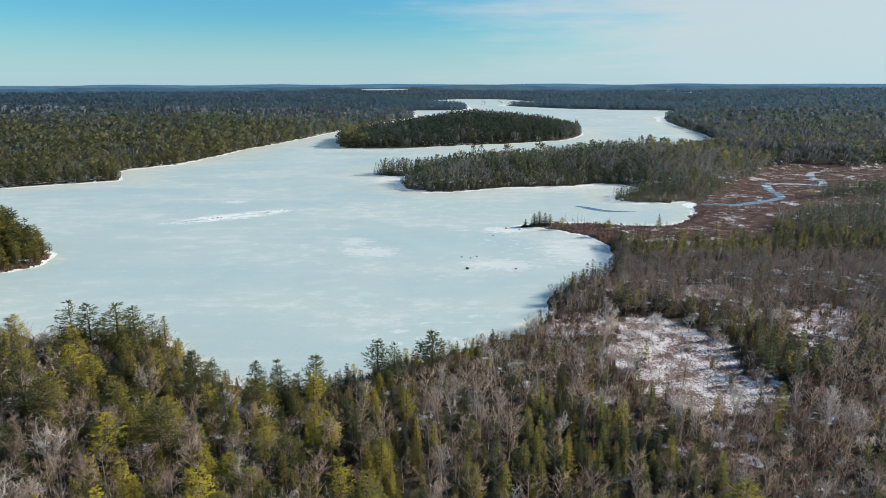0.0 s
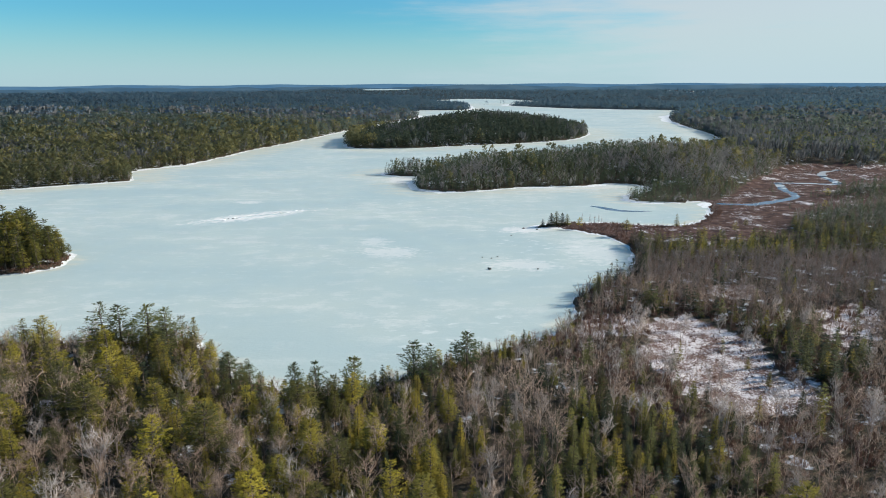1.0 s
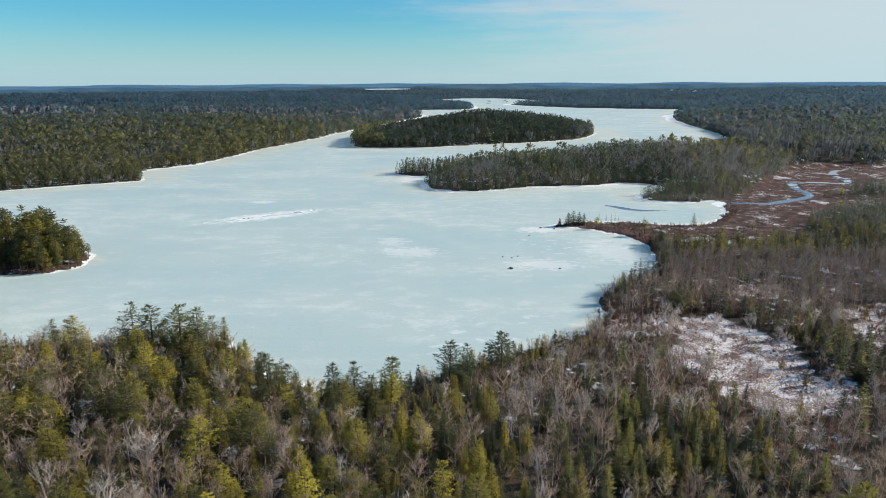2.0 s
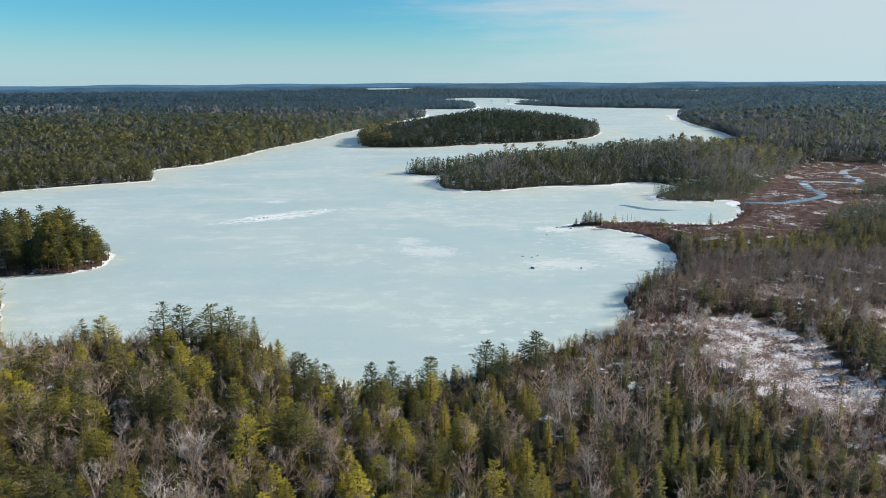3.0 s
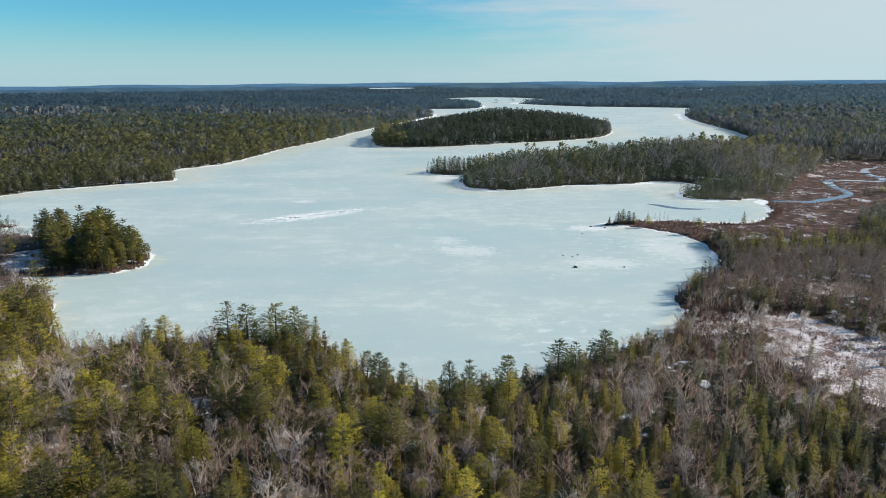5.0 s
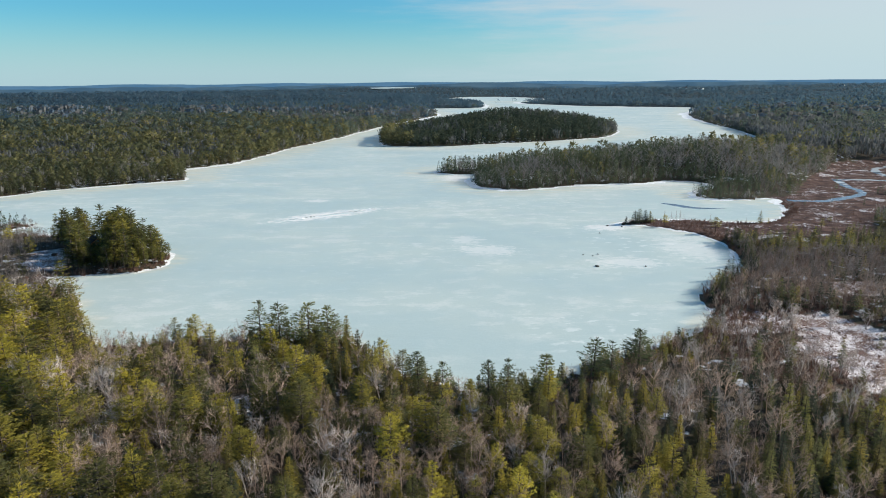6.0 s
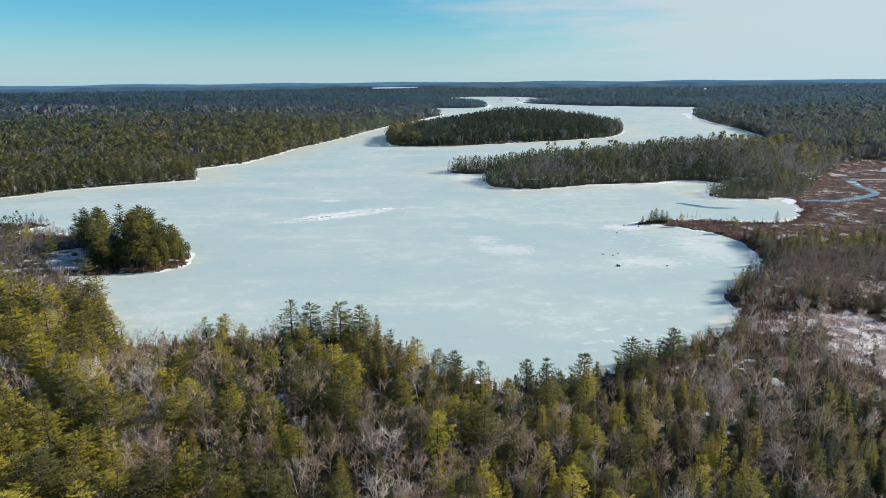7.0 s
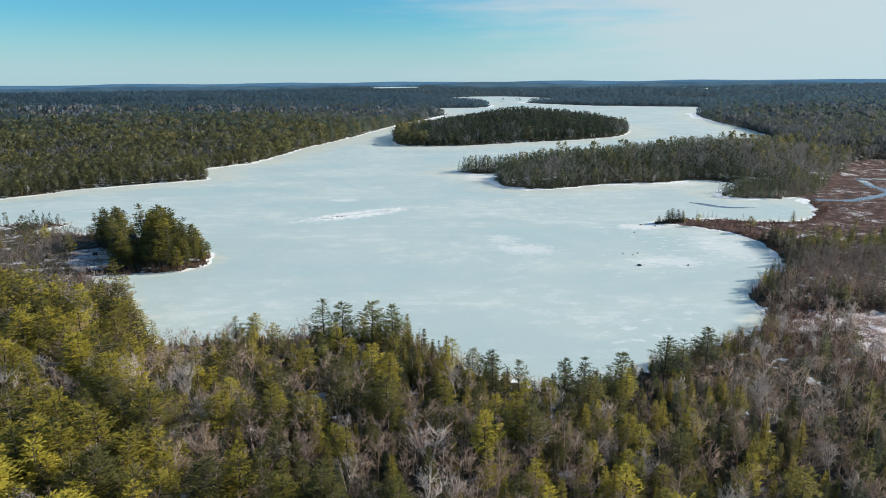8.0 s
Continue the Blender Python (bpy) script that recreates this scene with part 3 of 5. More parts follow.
def far_round(seed, h, r0, tufts, size, base=0.12, trunk=True):
    """A far broad-crowned pine: a lumpy dome with tufts breaking its outline."""
    r = np.random.default_rng(seed)
    s = Shape(0.72)
    lean = r.normal(0, 0.02, 2)
    axis = lambda z: np.array((lean[0] * z, lean[1] * z, z))
    if trunk:
        s.stick(axis(0), axis(h * 0.3), h * 0.010, h * 0.008, 0, 3)
    for i in range(tufts):
        t = ((i + r.random()) / tufts) ** 0.9
        a = i * 2.4 + r.normal(0, 0.3)
        reach = (0.62 + 0.38 * t / 0.4 if t < 0.4 else 0.12 + 0.88 * max(0.0, 1 - ((t - 0.4) / 0.6) ** 1.8)) * r.uniform(0.45, 0.95)
        out = np.array((math.cos(a), math.sin(a), r.normal(0.2, 0.3) + 0.8 * t * t))
        at = axis(h * (base + (0.93 - base) * t)) + out * (1, 1, 0) * r0 * reach * 0.8
        way = out * size * r.uniform(0.6, 1.2)
        over = np.cross(way, r.normal(0, 0.5, 3) + (out[0] * 0.4, out[1] * 0.4, 0.9)) * 0.40 * r.uniform(0.7, 1.3)
        s.tri((at - over, at + over, at + way) if i % 2 else (at - way * 0.3, at + way * 0.8 + over, at + way * 0.6 - over), 1)
    return s


def far_conifer(seed, h, r0, sprays, size, peak, base=0.07, wide=0.42, trunk=True):
    """A tree that stands far off: tufts of boughs all round a pointed crown."""
    r = np.random.default_rng(seed)
    s = Shape(0.72)
    lean = r.normal(0, 0.02, 2)
    axis = lambda z: np.array((lean[0] * z, lean[1] * z, z))
    profile = lambda t: 0.62 + 0.38 * t / peak if t < peak else max(0.08, ((1 - t) / (1 - peak)) ** 0.75)
    if trunk:
        s.stick(axis(0), axis(h * 0.3), h * 0.010, h * 0.008, 0, 3)
    for i in range(sprays):
        t = ((i + r.random()) / sprays) ** 1.1
        a = i * 2.4 + r.normal(0, 0.3)
        out = np.array((math.cos(a), math.sin(a), r.normal(-0.02, 0.22) + 0.7 * t * t))
        at = axis(h * (base + (0.97 - base) * t)) + out * r0 * profile(t) * r.uniform(0.15, 0.65)
        way = out * size * (0.5 + 0.5 * profile(t)) * r.uniform(0.6, 1.2)
        over = np.cross(way, r.normal(0, 0.9, 3) + (0, 0, 0.8)) * wide * r.uniform(0.7, 1.3)
        if i % 2:
            s.tri((at - way * 0.3, at + way * 0.8 + over, at + way * 0.6 - over), 1)
        else:
            s.tri((at - over, at + over, at + way), 1)
    s.blade(axis(h * 0.88), axis(h), size * 0.22, 1, r)
    return s


def hardwood(seed, h, spread, limbs, branches, twigs, tw, stems=1):
    """A leafless crown: stem, rising limbs, branches and a haze of fine twigs."""
    r = np.random.default_rng(seed)
    s = Shape()
    low, thick = (0.28, 0.012) if twigs > 1 else (0.10, 0.006)
    for st in range(stems):
        lean = r.normal(0, 0.05 if stems == 1 else 0.15, 2)
        base = np.array((r.normal(0, 0.3), r.normal(0, 0.3), 0)) * (stems > 1)
        axis = lambda z: base + np.array((lean[0] * z, lean[1] * z, z))
        s.stick(axis(0), axis(h * 0.45), h * thick, h * thick * 0.66, 0, 4 if twigs > 3 else 3)
        if twigs > 1:
            s.stick(axis(h * 0.45), axis(h * 0.90), h * thick * 0.66, h * 0.002, 0, 3)
        for i in range(limbs):
            z = h * (low + (0.83 - low) * (i + r.random()) / limbs)
            a = i * 2.4 + r.normal(0, 0.4)
            ln = spread * (1.25 - 0.75 * z / h) * r.uniform(0.75, 1.25)
            out = np.array((math.cos(a), math.sin(a), r.uniform(0.7, 1.5)))
            tip = axis(z) + out * ln
            tip[2] = min(tip[2], h * 0.97)
            if twigs > 3:
                s.stick(axis(z), tip, h * 0.0052, h * 0.0014, 1, 3)
            else:
                s.blade(axis(z), tip, tw * 1.6, 1, r)
            for b in range(branches):
                u = 0.25 + 0.75 * (b + r.random()) / branches
                p = axis(z) * (1 - u) + tip * u
                way = out / np.linalg.norm(out) * 0.7 + r.normal(0, 0.5, 3) + (0, 0, 0.35)
                e = p + way / np.linalg.norm(way) * h * 0.17 * r.uniform(0.7, 1.2)
                s.blade(p, e, tw * 1.4, 1, r)
                for q in range(twigs):
                    v = r.uniform(0.15, 1.0)
                    m = p * (1 - v) + e * v
                    fine = way / np.linalg.norm(way) * 0.6 + r.normal(0, 0.6, 3) + (0, 0, 0.35)
                    s.blade(m, m + fine / np.linalg.norm(fine) * h * 0.105 * r.uniform(0.6, 1.2), tw, 1, r)
    return s


def larch(seed, h, r0, rows, tw):
    r = np.random.default_rng(seed)
    s = Shape()
    s.stick((0, 0, 0), (0, 0, h), h * 0.008, h * 0.002, 0, 3)
    for i in range(rows):
        t = (i + r.random()) / rows
        z, a = h * (0.18 + 0.8 * t), r.uniform(0, 6.28)
        ln = r0 * (1.05 - t) * r.uniform(0.6, 1.2)
        e = np.array((math.cos(a) * ln, math.sin(a) * ln, z + ln * r.uniform(-0.1, 0.5)))
        s.blade((0, 0, z), e, tw * 1.3, 1, r)
        for q in range(2):
            v = r.uniform(0.3, 0.9)
            m = np.array((0, 0, z)) * (1 - v) + e * v
            s.blade(m, m + r.normal(0, 0.5, 3) * ln * 0.6, tw, 1, r)
    return s


def shrub(seed, h, n, tw):
    r = np.random.default_rng(seed)
    s = Shape()
    for i in range(n):
        a, q = r.uniform(0, 6.28), r.uniform(0.1, 1.0)
        b = np.array((math.cos(a), math.sin(a), 0)) * h * 0.35 * q
        s.blade(b, b * r.uniform(1.4, 2.6) + (0, 0, h * r.uniform(0.5, 1.0)), tw, 1, r)
    return s


def far_hardwood(seed, h, r0, bundles=9, thick=0.3):
    """A far leafless crown: a fan of broad twig bundles."""
    r = np.random.default_rng(seed)
    s = Shape()
    for i in range(bundles):
        a, q = r.uniform(0, 6.28), r.uniform(0.15, 1.0)
        b = np.array((math.cos(a) * r0 * q * 0.5, math.sin(a) * r0 * q * 0.5, h * r.uniform(0.05, 0.35)))
        e = b * (2, 2, 1) + (0, 0, h * (0.75 - 0.35 * q))
        w = np.cross(e - b, r.normal(0, 1, 3))
        w *= r0 * thick / np.linalg.norm(w)
        s.tri((b, e + w, e - w), 1)
    return s


KINDS = {  # species: crown material, trunk material
    "pine": (TRUNK, PINE), "spruce": (TRUNK, SPRUCE), "tall_pine": (TRUNK, GROVE), "shore_pine": (TRUNK, TALL), "fir": (TRUNK, FIR), "hardwood": (TWIGS, TWIGS), "birch": (PALE, PALE), "larch": (LARCH, LARCH), "shrub": (SHRUB, SHRUB)}
FINE = {
    "pine": [white_pine(10 + i, 12, 3.4 + 0.25 * (i % 3), 0.12 + 0.05 * i, 11 + i % 2, 6, 44, 0.46, 0.34, 0.12, 0.18, 0.20) for i in range(6)],
    "spruce": [conifer(20 + i, 9, 2.0 + 0.1 * (i % 3), 0.06, 18, 7, 13, 0.52, -0.16, 0.12, 0.08, 0.30, 0.22) for i in range(6)],
    "hardwood": [hardwood(30 + i, 9, 2.4 if i < 3 else 1.6, 8, 6, 8, 0.038) for i in range(6)],
    "birch": [hardwood(40 + i, 8.5, 1.7, 6, 5, 6, 0.042, 2 + i % 2) for i in range(4)],
    "larch": [larch(50 + i, 8.5, 1.35, 75, 0.05) for i in range(4)]}
FINE["tall_pine"] = [white_pine(60 + i, 19, 3.9, 0.12 + 0.07 * i, 14, 6, 40, 0.70, 0.45, 0.20, 0.22, 0.22) for i in range(4)]
FINE["fir"] = FINE["spruce"]
FINE["shore_pine"] = [white_pine(70 + i, 12, 3.0 + 0.3 * (i % 2), 0.12 + 0.04 * i, 12, 6, 34, 0.46, 0.32, 0.12, 0.14, 0.21) for i in range(5)]
MEDIUM = {
    "pine": [white_pine(110 + i, 12, 3.5, 0.14, 9, 6, 15, 0.8, 0.34, 0.12, 0.18, 0.24, 3) for i in range(5)],
    "spruce": [conifer(120 + i, 9, 2.0, 0.05, 13, 6, 4, 0.95, -0.16, 0.12, 0.10, 0.3, 0.30, 3) for i in range(4)],
    "hardwood": [hardwood(130 + i, 9, 2.6, 7, 4, 3, 0.105) for i in range(5)],
    "birch": [hardwood(140 + i, 8.5, 1.8, 6, 3, 3, 0.09) for i in range(3)],
    "larch": [larch(150 + i, 8.5, 1.5, 34, 0.11) for i in range(4)],
    "shrub": [shrub(160 + i, 1.6, 30, 0.11) for i in range(4)]}
MEDIUM["fir"] = MEDIUM["spruce"]
COARSE = {
    "pine": [far_round(210 + i, 12, 2.3 + 0.2 * i, 84, 0.95, 0.10 + 0.02 * i) for i in range(6)],
    "spruce": [far_conifer(220 + i, 12, 1.55 + 0.14 * i, 64, 0.95, 0.12, 0.04) for i in range(6)],
    "hardwood": [hardwood(230 + i, 11, 3.3, 6, 4, 1, 0.18) for i in range(5)],
    "larch": [larch(250 + i, 11, 1.7, 14, 0.22) for i in range(3)]}
COARSER = {
    "pine": [far_round(310 + i, 12, 2.7 + 0.2 * i, 48, 1.25, 0.06, False) for i in range(6)],
    "spruce": [far_conifer(320 + i, 12, 2.2 + 0.16 * i, 42, 1.25, 0.24, 0.04, 0.46, False) for i in range(6)],
    "hardwood": [far_hardwood(330 + i, 11, 3.4, 24, 0.07) for i in range(5)],
    "larch": [larch(350 + i, 11, 2.0, 9, 0.4) for i in range(3)]}
FAR = {"spruce": [far_conifer(420 + i, 12, 3.4 + 0.4 * i, 18, 3.0, 0.3, 0.04, 0.5, False) for i in range(3)] + [far_round(425 + i, 11, 4.2 + 0.4 * i, 18, 2.8, 0.04, False) for i in range(4)],
       "hardwood": [far_hardwood(430 + i, 10, 5.0) for i in range(6)]}
LAST = {"spruce": [far_round(450 + i, 11, 6.0 + 0.6 * i, 15, 4.6, 0.02, False) for i in range(5)], "hardwood": [far_round(460 + i, 9, 6.5 + 0.6 * i, 14, 4.4, 0.02, False) for i in range(4)]}
NATURAL = {"pine": 12, "shore_pine": 12, "spruce": 9, "fir": 9, "hardwood": 9, "birch": 8.5, "larch": 8.5, "shrub": 1.6}


def plant(name, label, category, shapes, mats, xyz, tall, wide, rng):
    """Many trees joined into one stand."""
    vs, fs, ms, ts, ns, n = [], [], [], [], [], 0
    which = rng.integers(0, len(shapes), len(xyz))
    turn = rng.uniform(0, 6.283, len(xyz))
    tone = rng.random(len(xyz))
    for k, s in enumerate(shapes):
        v, f, m, nv = s.arrays()
        sel = np.nonzero(which == k)[0]
        if not len(sel):
            continue
        c, sn = np.cos(turn[sel])[:, None], np.sin(turn[sel])[:, None]
        w, h = wide[sel][:, None], tall[sel][:, None]
        x = (v[:, 0] * c - v[:, 1] * sn) * w + xyz[sel, :1]
        y = (v[:, 0] * sn + v[:, 1] * c) * w + xyz[sel, 1:2]
        z = v[:, 2] * h + xyz[sel, 2:3] - 0.1
        vs.append(np.stack([x, y, z], -1).reshape(-1, 3))
        fs.append((f[None] + (n + np.arange(len(sel)) * len(v))[:, None, None]).reshape(-1, 3))
        ms.append(np.tile(m, len(sel)))
        ns.append(np.stack([nv[:, 0] * c - nv[:, 1] * sn, nv[:, 0] * sn + nv[:, 1] * c, np.broadcast_to(nv[:, 2], (len(sel), len(v)))], -1).reshape(-1, 3))
        ts.append(np.repeat(tone[sel], len(v)))
        n += len(sel) * len(v)
    me = mesh_from(name, np.concatenate(vs), np.concatenate(fs), mats, np.concatenate(ms), np.concatenate(ts), True, np.concatenate(ns))
    return tagged(new(name, me), label, category, kind="stuff")


# ---- where the trees stand ----
CABIN = (-227, 311)
HILL_PINES = [(-111, 182, 16.2, 1.0), (-105, 181, 15.9, 1.05), (-96.5, 180, 15.9, 1.35), (-90, 178, 15.6, 0.95)]
SHORE_PINES = [(-63, 151, 13.0, 0.9), (-57, 147, 12.2, 0.8), (-46, 146, 12.9, 0.85), (-41, 147, 12.6, 0.9), (-32, 148, 13.6, 1.0), (-18, 158, 13.6, 1.1), (-13.5, 158, 12.8, 0.8),
               (-4, 166, 12.8, 1.35)]
KEEP_FREE = [(*CABIN, 6.5), (-176, 178, 2.5), (-225, 300, 5), (-222, 289, 4), (-228, 303, 3)] + [(x, y, 2.2) for x, y, h, w in HILL_PINES + SHORE_PINES]
rng = np.random.default_rng(17)


def scatter(r0, r1, spacing, half=43):
    """Jittered places on land between two distances from the middle point."""
    xs = np.arange(-r1, r1, spacing)
    gx, gy = np.meshgrid(xs, np.arange(max(70, -r1), r1, spacing))
    p = np.column_stack([gx.ravel() + MIDDLE[0], gy.ravel()]) + rng.uniform(-0.5, 0.5, (gx.size, 2)) * spacing
    d = np.hypot(*(p - MIDDLE).T)
    a = np.degrees(np.arctan2(p[:, 0] - MIDDLE[0], p[:, 1]))
    wide = half + np.clip(60 / np.maximum(d, 1) * 20, 0, 20)
    p = p[(d >= r0) & (d < r1) & (np.abs(a) < wide)]
    return p


def glade_at(p):
    return np.maximum.reduce([1 - np.hypot((p[:, 0] - a) / u, (p[:, 1] - b) / v) for a, b, u, v in GLADES])


def river_distance(p):
    d = np.full(len(p), 1e9)
    for q in RIVER_LINE:
        d = np.minimum(d, np.hypot(p[:, 0] - q[0], p[:, 1] - q[1]))
    return d


def wooded(p, edge=1.0):
    """Keeps the places that carry trees, and gives their distance from the shore."""
    land = land_at(p)
    bog, clear, yard, wet = (inside_distance(p, q) for q in (BOG_LINE, CLEAR_LINE, YARD_LINE, STAND_LINE))
    flats = np.maximum.reduce([inside_distance(p, q) for q in FLAT_LINES])
    u = rng.random(len(p))
    ok = land > edge
    ok &= (bog < 0) | (u < 0.012) | (wet > 0)
    ok &= (clear < -1) | (u < 0.22)
    ok &= (flats < 0) | (u < 0.35)
    ok &= yard < 1
    ok &= glade_at(p) < 0.1
    for x, y, gap in KEEP_FREE:
        ok &= np.hypot(p[:, 0] - x, p[:, 1] - y) > gap
    ok &= river_distance(p) > 7
    spit = (p[:, 1] > 338) & (p[:, 1] < 385) & (p[:, 0] > 30) & (p[:, 0] < 155)
    ok &= ~spit
    ok &= np.hypot((p[:, 0] - POND[0]) / POND[2], (p[:, 1] - POND[1]) / POND[3]) > 1.2
    ok &= ~((p[:, 0] < -285) & (p[:, 1] > 338) & (p[:, 1] < 372) & (u > 0.22))
    return p[ok], land[ok]


def species_at(p, land):
    """Chooses a species for each place by the stand it belongs to."""
    x, y = p[:, 0], p[:, 1]
    n1, n2 = wave(x, y, 60, 21), wave(x, y, 160, 22)
    d = np.hypot(x - MIDDLE[0], y)
    # shares of pine, spruce, hardwood, birch, larch
    share = np.tile(np.array((0.27, 0.28, 0.36, 0.06, 0.03)), (len(p), 1))

    def zone(where, *values):
        share[where] = values
    zone((d > 420), 0.36, 0.24, 0.40, 0, 0)
    zone((x > -12) & (d < 450), 0.07, 0.15, 0.54, 0.10, 0.14)
    zone(inside_distance(p, CLEAR_LINE) > -20, 0.0, 0.10, 0.42, 0.18, 0.30)
    zone((x > 48) & (y > 212) & (y < 345), 0.01, 0.07, 0.52, 0.0, 0.40)
    zone((x > 82) & (y > 286) & (y < 345), 0.0, 0.78, 0.10, 0.0, 0.12)
    zone((inside_distance(p, EDGE_LINE) > 0), 0.0, 0.70, 0.12, 0.0, 0.18)
    zone((land < 8) & (x > 30) & (x < 100) & (y > 218) & (y < 345), 0.0, 0.40, 0.26, 0.0, 0.34)
    zone((x > 170) & (y > 320) & (y < 430), 0.0, 0.74, 0.20, 0.0, 0.06)
    zone((x < -125) & (y < 260), 0.48, 0.08, 0.37, 0.07, 0.0)
    zone((x < -192) & (y > 226) & (y < 262), 0.06, 0.03, 0.86, 0.05, 0.0)
    zone((x < -150) & (y > 258) & (y < 375), 0.85, 0.10, 0.05, 0.0, 0.0)
    zone((x < -214) & (x > -420) & (y > 225) & (y < 342), 0.03, 0.02, 0.95, 0.0, 0.0)
    zone((x > -70) & (x < 270) & (y > 475) & (y < 600), 0.02, 0.60, 0.37, 0, 0.01)
    zone((x > 105) & (x < 205) & (y > 430) & (y < 497), 0.0, 0.96, 0.04, 0, 0)
    zone((x > -70) & (x < 440) & (y > 575) & (y < 820), 0.03, 0.74, 0.23, 0, 0)
    zone(inside_distance(p, ISLAND_LINE) > 0, 0.0, 0.98, 0.02, 0, 0)
    zone((x > 170) & (y > 440) & (y < 640), 0.08, 0.30, 0.56, 0, 0.06)
    zone(inside_distance(p, STAND_LINE) > -2, 0.0, 0.85, 0.10, 0, 0.05)
    zone((land < 9) & (y < 205) & (x > -170) & (x < 20), 0.24, 0.36, 0.32, 0.04, 0.04)
    zone((x > -158) & (x < -62) & (y > 155) & (y < 200), 0.14, 0.16, 0.60, 0.07, 0.03)
    zone((x > -162) & (x < -112) & (y > 158) & (y < 200), 0.08, 0.06, 0.78, 0.06, 0.02)
    zone((x > -95) & (x < -4) & (y < 152), 0.20, 0.44, 0.29, 0.05, 0.02)
    zone((x > -92) & (x < -60) & (y > 150) & (y < 186), 0.18, 0.58, 0.19, 0.03, 0.02)
    edge = (land < 16) & (y > 400)
    zone(edge & (x < -100), 0.75, 0.20, 0.05, 0, 0)
    zone((land < 10) & (d > 380) & (x > -75), 0.03, 0.85, 0.12, 0, 0)
    zone((x > 250) & (y > 640) & (y < 1300), 0.03, 0.60, 0.37, 0, 0)
    zone((x > 150) & (y > 1250), 0.15, 0.70, 0.15, 0, 0)
    tilt = np.where(d > 900, wave(x, y, 420, 23) * 0.7, n1 * 0.30 + n2 * 0.30)
    tilt = np.clip(tilt, -0.75, 0.9)[:, None]
    share = share * np.concatenate([1 + tilt, 1 + tilt, 1 - tilt, 1 - tilt, 1 - tilt], 1)
    c = np.cumsum(share, 1)
    u = rng.random(len(p)) * c[:, -1]
    kind = np.array(["pine", "spruce", "hardwood", "birch", "larch"])[(u[:, None] > c).sum(1).clip(0, 4)]
    dark = rng.random(len(p)) < np.where(x > 5, 0.75, 0.25)
    dark |= (kind == "pine") & (x > -30) & (rng.random(len(p)) < 0.7)
    return np.where(((kind == "spruce") | ((kind == "pine") & (x > -30))) & dark & (d < 420), "fir", kind)


def tall_at(p, kind, land):
    """Height of a tree at each place, in metres."""
    x, y = p[:, 0], p[:, 1]
    d = np.hypot(x - MIDDLE[0], y)
    base = np.interp(d, (130, 260, 420, 520, 700, 800), (9.0, 9.0, 10.5, 11.2, 12.5, 16.6))
    base = np.where((x > -12) & (y < 212), 8.0, base)
    base = np.where((x > -125) & (x < -60) & (y > 158) & (y < 200), np.where(x > -92, 10.0, 8.0), base)
    base = np.where((x > -162) & (x < -112) & (y > 158) & (y < 200), 7.4, base)
    base = np.where((x > -75) & (y > 450) & (y < 800), np.interp(y, (490, 560), (12.0, 14.5)), base)
    base = np.where((x > 105) & (x < 205) & (y > 430) & (y < 497), 9.0, base)
    base = np.where((x < -125) & (y < 250) & ((y < 158) | (x < -162)), 10.4, base)
    base = np.where((x < -192) & (y > 226) & (y < 262), 6.5, base)
    grove = (x < -165) & (x > -216) & (y > 258) & (y < 330)
    base = np.where(grove, 18.5, base)
    base = np.where((x < -214) & (x > -420) & (y > 225) & (y < 375), 5.8, base)
    base = np.where((x < -262) & (x > -420) & (y > 340) & (y < 375), 8.6, base)
    base = np.where((x > 40) & (y < 460), 7.6, base)
    base = np.where((inside_distance(p, BOG_LINE) > -18) & (y > 420), base * 0.75, base)
    base = np.where(inside_distance(p, CLEAR_LINE) > -1, base * 0.72, base)
    k = np.select([kind == "pine", (kind == "spruce") | (kind == "fir"), kind == "hardwood", kind == "larch"], [1.18, 0.88, 0.92, 0.92], 0.95)
    return base * k * np.exp(np.clip(rng.normal(0, 0.22, len(p)), -0.5, 0.36) * np.where(d > 420, 0.6, 1.0)) * np.where(d < 265, np.where((x > -66) & (x < 25), np.interp(land, (0, 34), (0.52, 1.0)), np.interp(land, (0, 25), (0.74, 1.0))), np.where(d > 400, 1 - np.where(y > 700, 0.10, 0.22) * np.clip(1 - land / 35, 0, 1), 1.0))


def stand(level, p, land, far=False):
    kind = species_at(p, land)
    if far:
        kind = np.where((kind == "hardwood") & (rng.random(len(p)) < 0.45), "hardwood", "spruce")
    elif level == "coarse":
        kind = np.where(kind == "birch", "hardwood", np.where(kind == "fir", "spruce", kind))
    tall = tall_at(p, kind, land)
    z = height_at(p, land)
    return kind, tall, np.column_stack([p, z])


WORDS = {"pine": ("pine_woods", "stand of yellow-green pines in mixed forest"), "spruce": ("spruce_woods", "stand of green spruces in mixed forest"), "fir": ("fir_woods", "stand of dark green firs among bare trees"),
         "hardwood": ("bare_woods", "leafless grey-brown hardwood stand with fine twigs"), "birch": ("birch_woods", "pale leafless birches among the conifers"),
         "larch": ("larch_woods", "bare red-brown larches on boggy ground"), "shrub": ("shrub_belt", "reddish leafless shrubs along shore and bog")}


def grow(shapes, kind, tall, xyz, mats=None, broad=1.0):
    for s in shapes:
        sel = kind == s
        if sel.any():
            v = shapes[s][0].arrays()[0]
            natural = v[:, 2].max()
            h = tall[sel] / natural
            plant(WORDS[s][0], WORDS[s][1], "woods", shapes[s], (mats or KINDS)[s], xyz[sel], h, h * broad * rng.uniform(0.8, 1.25, sel.sum()), rng)


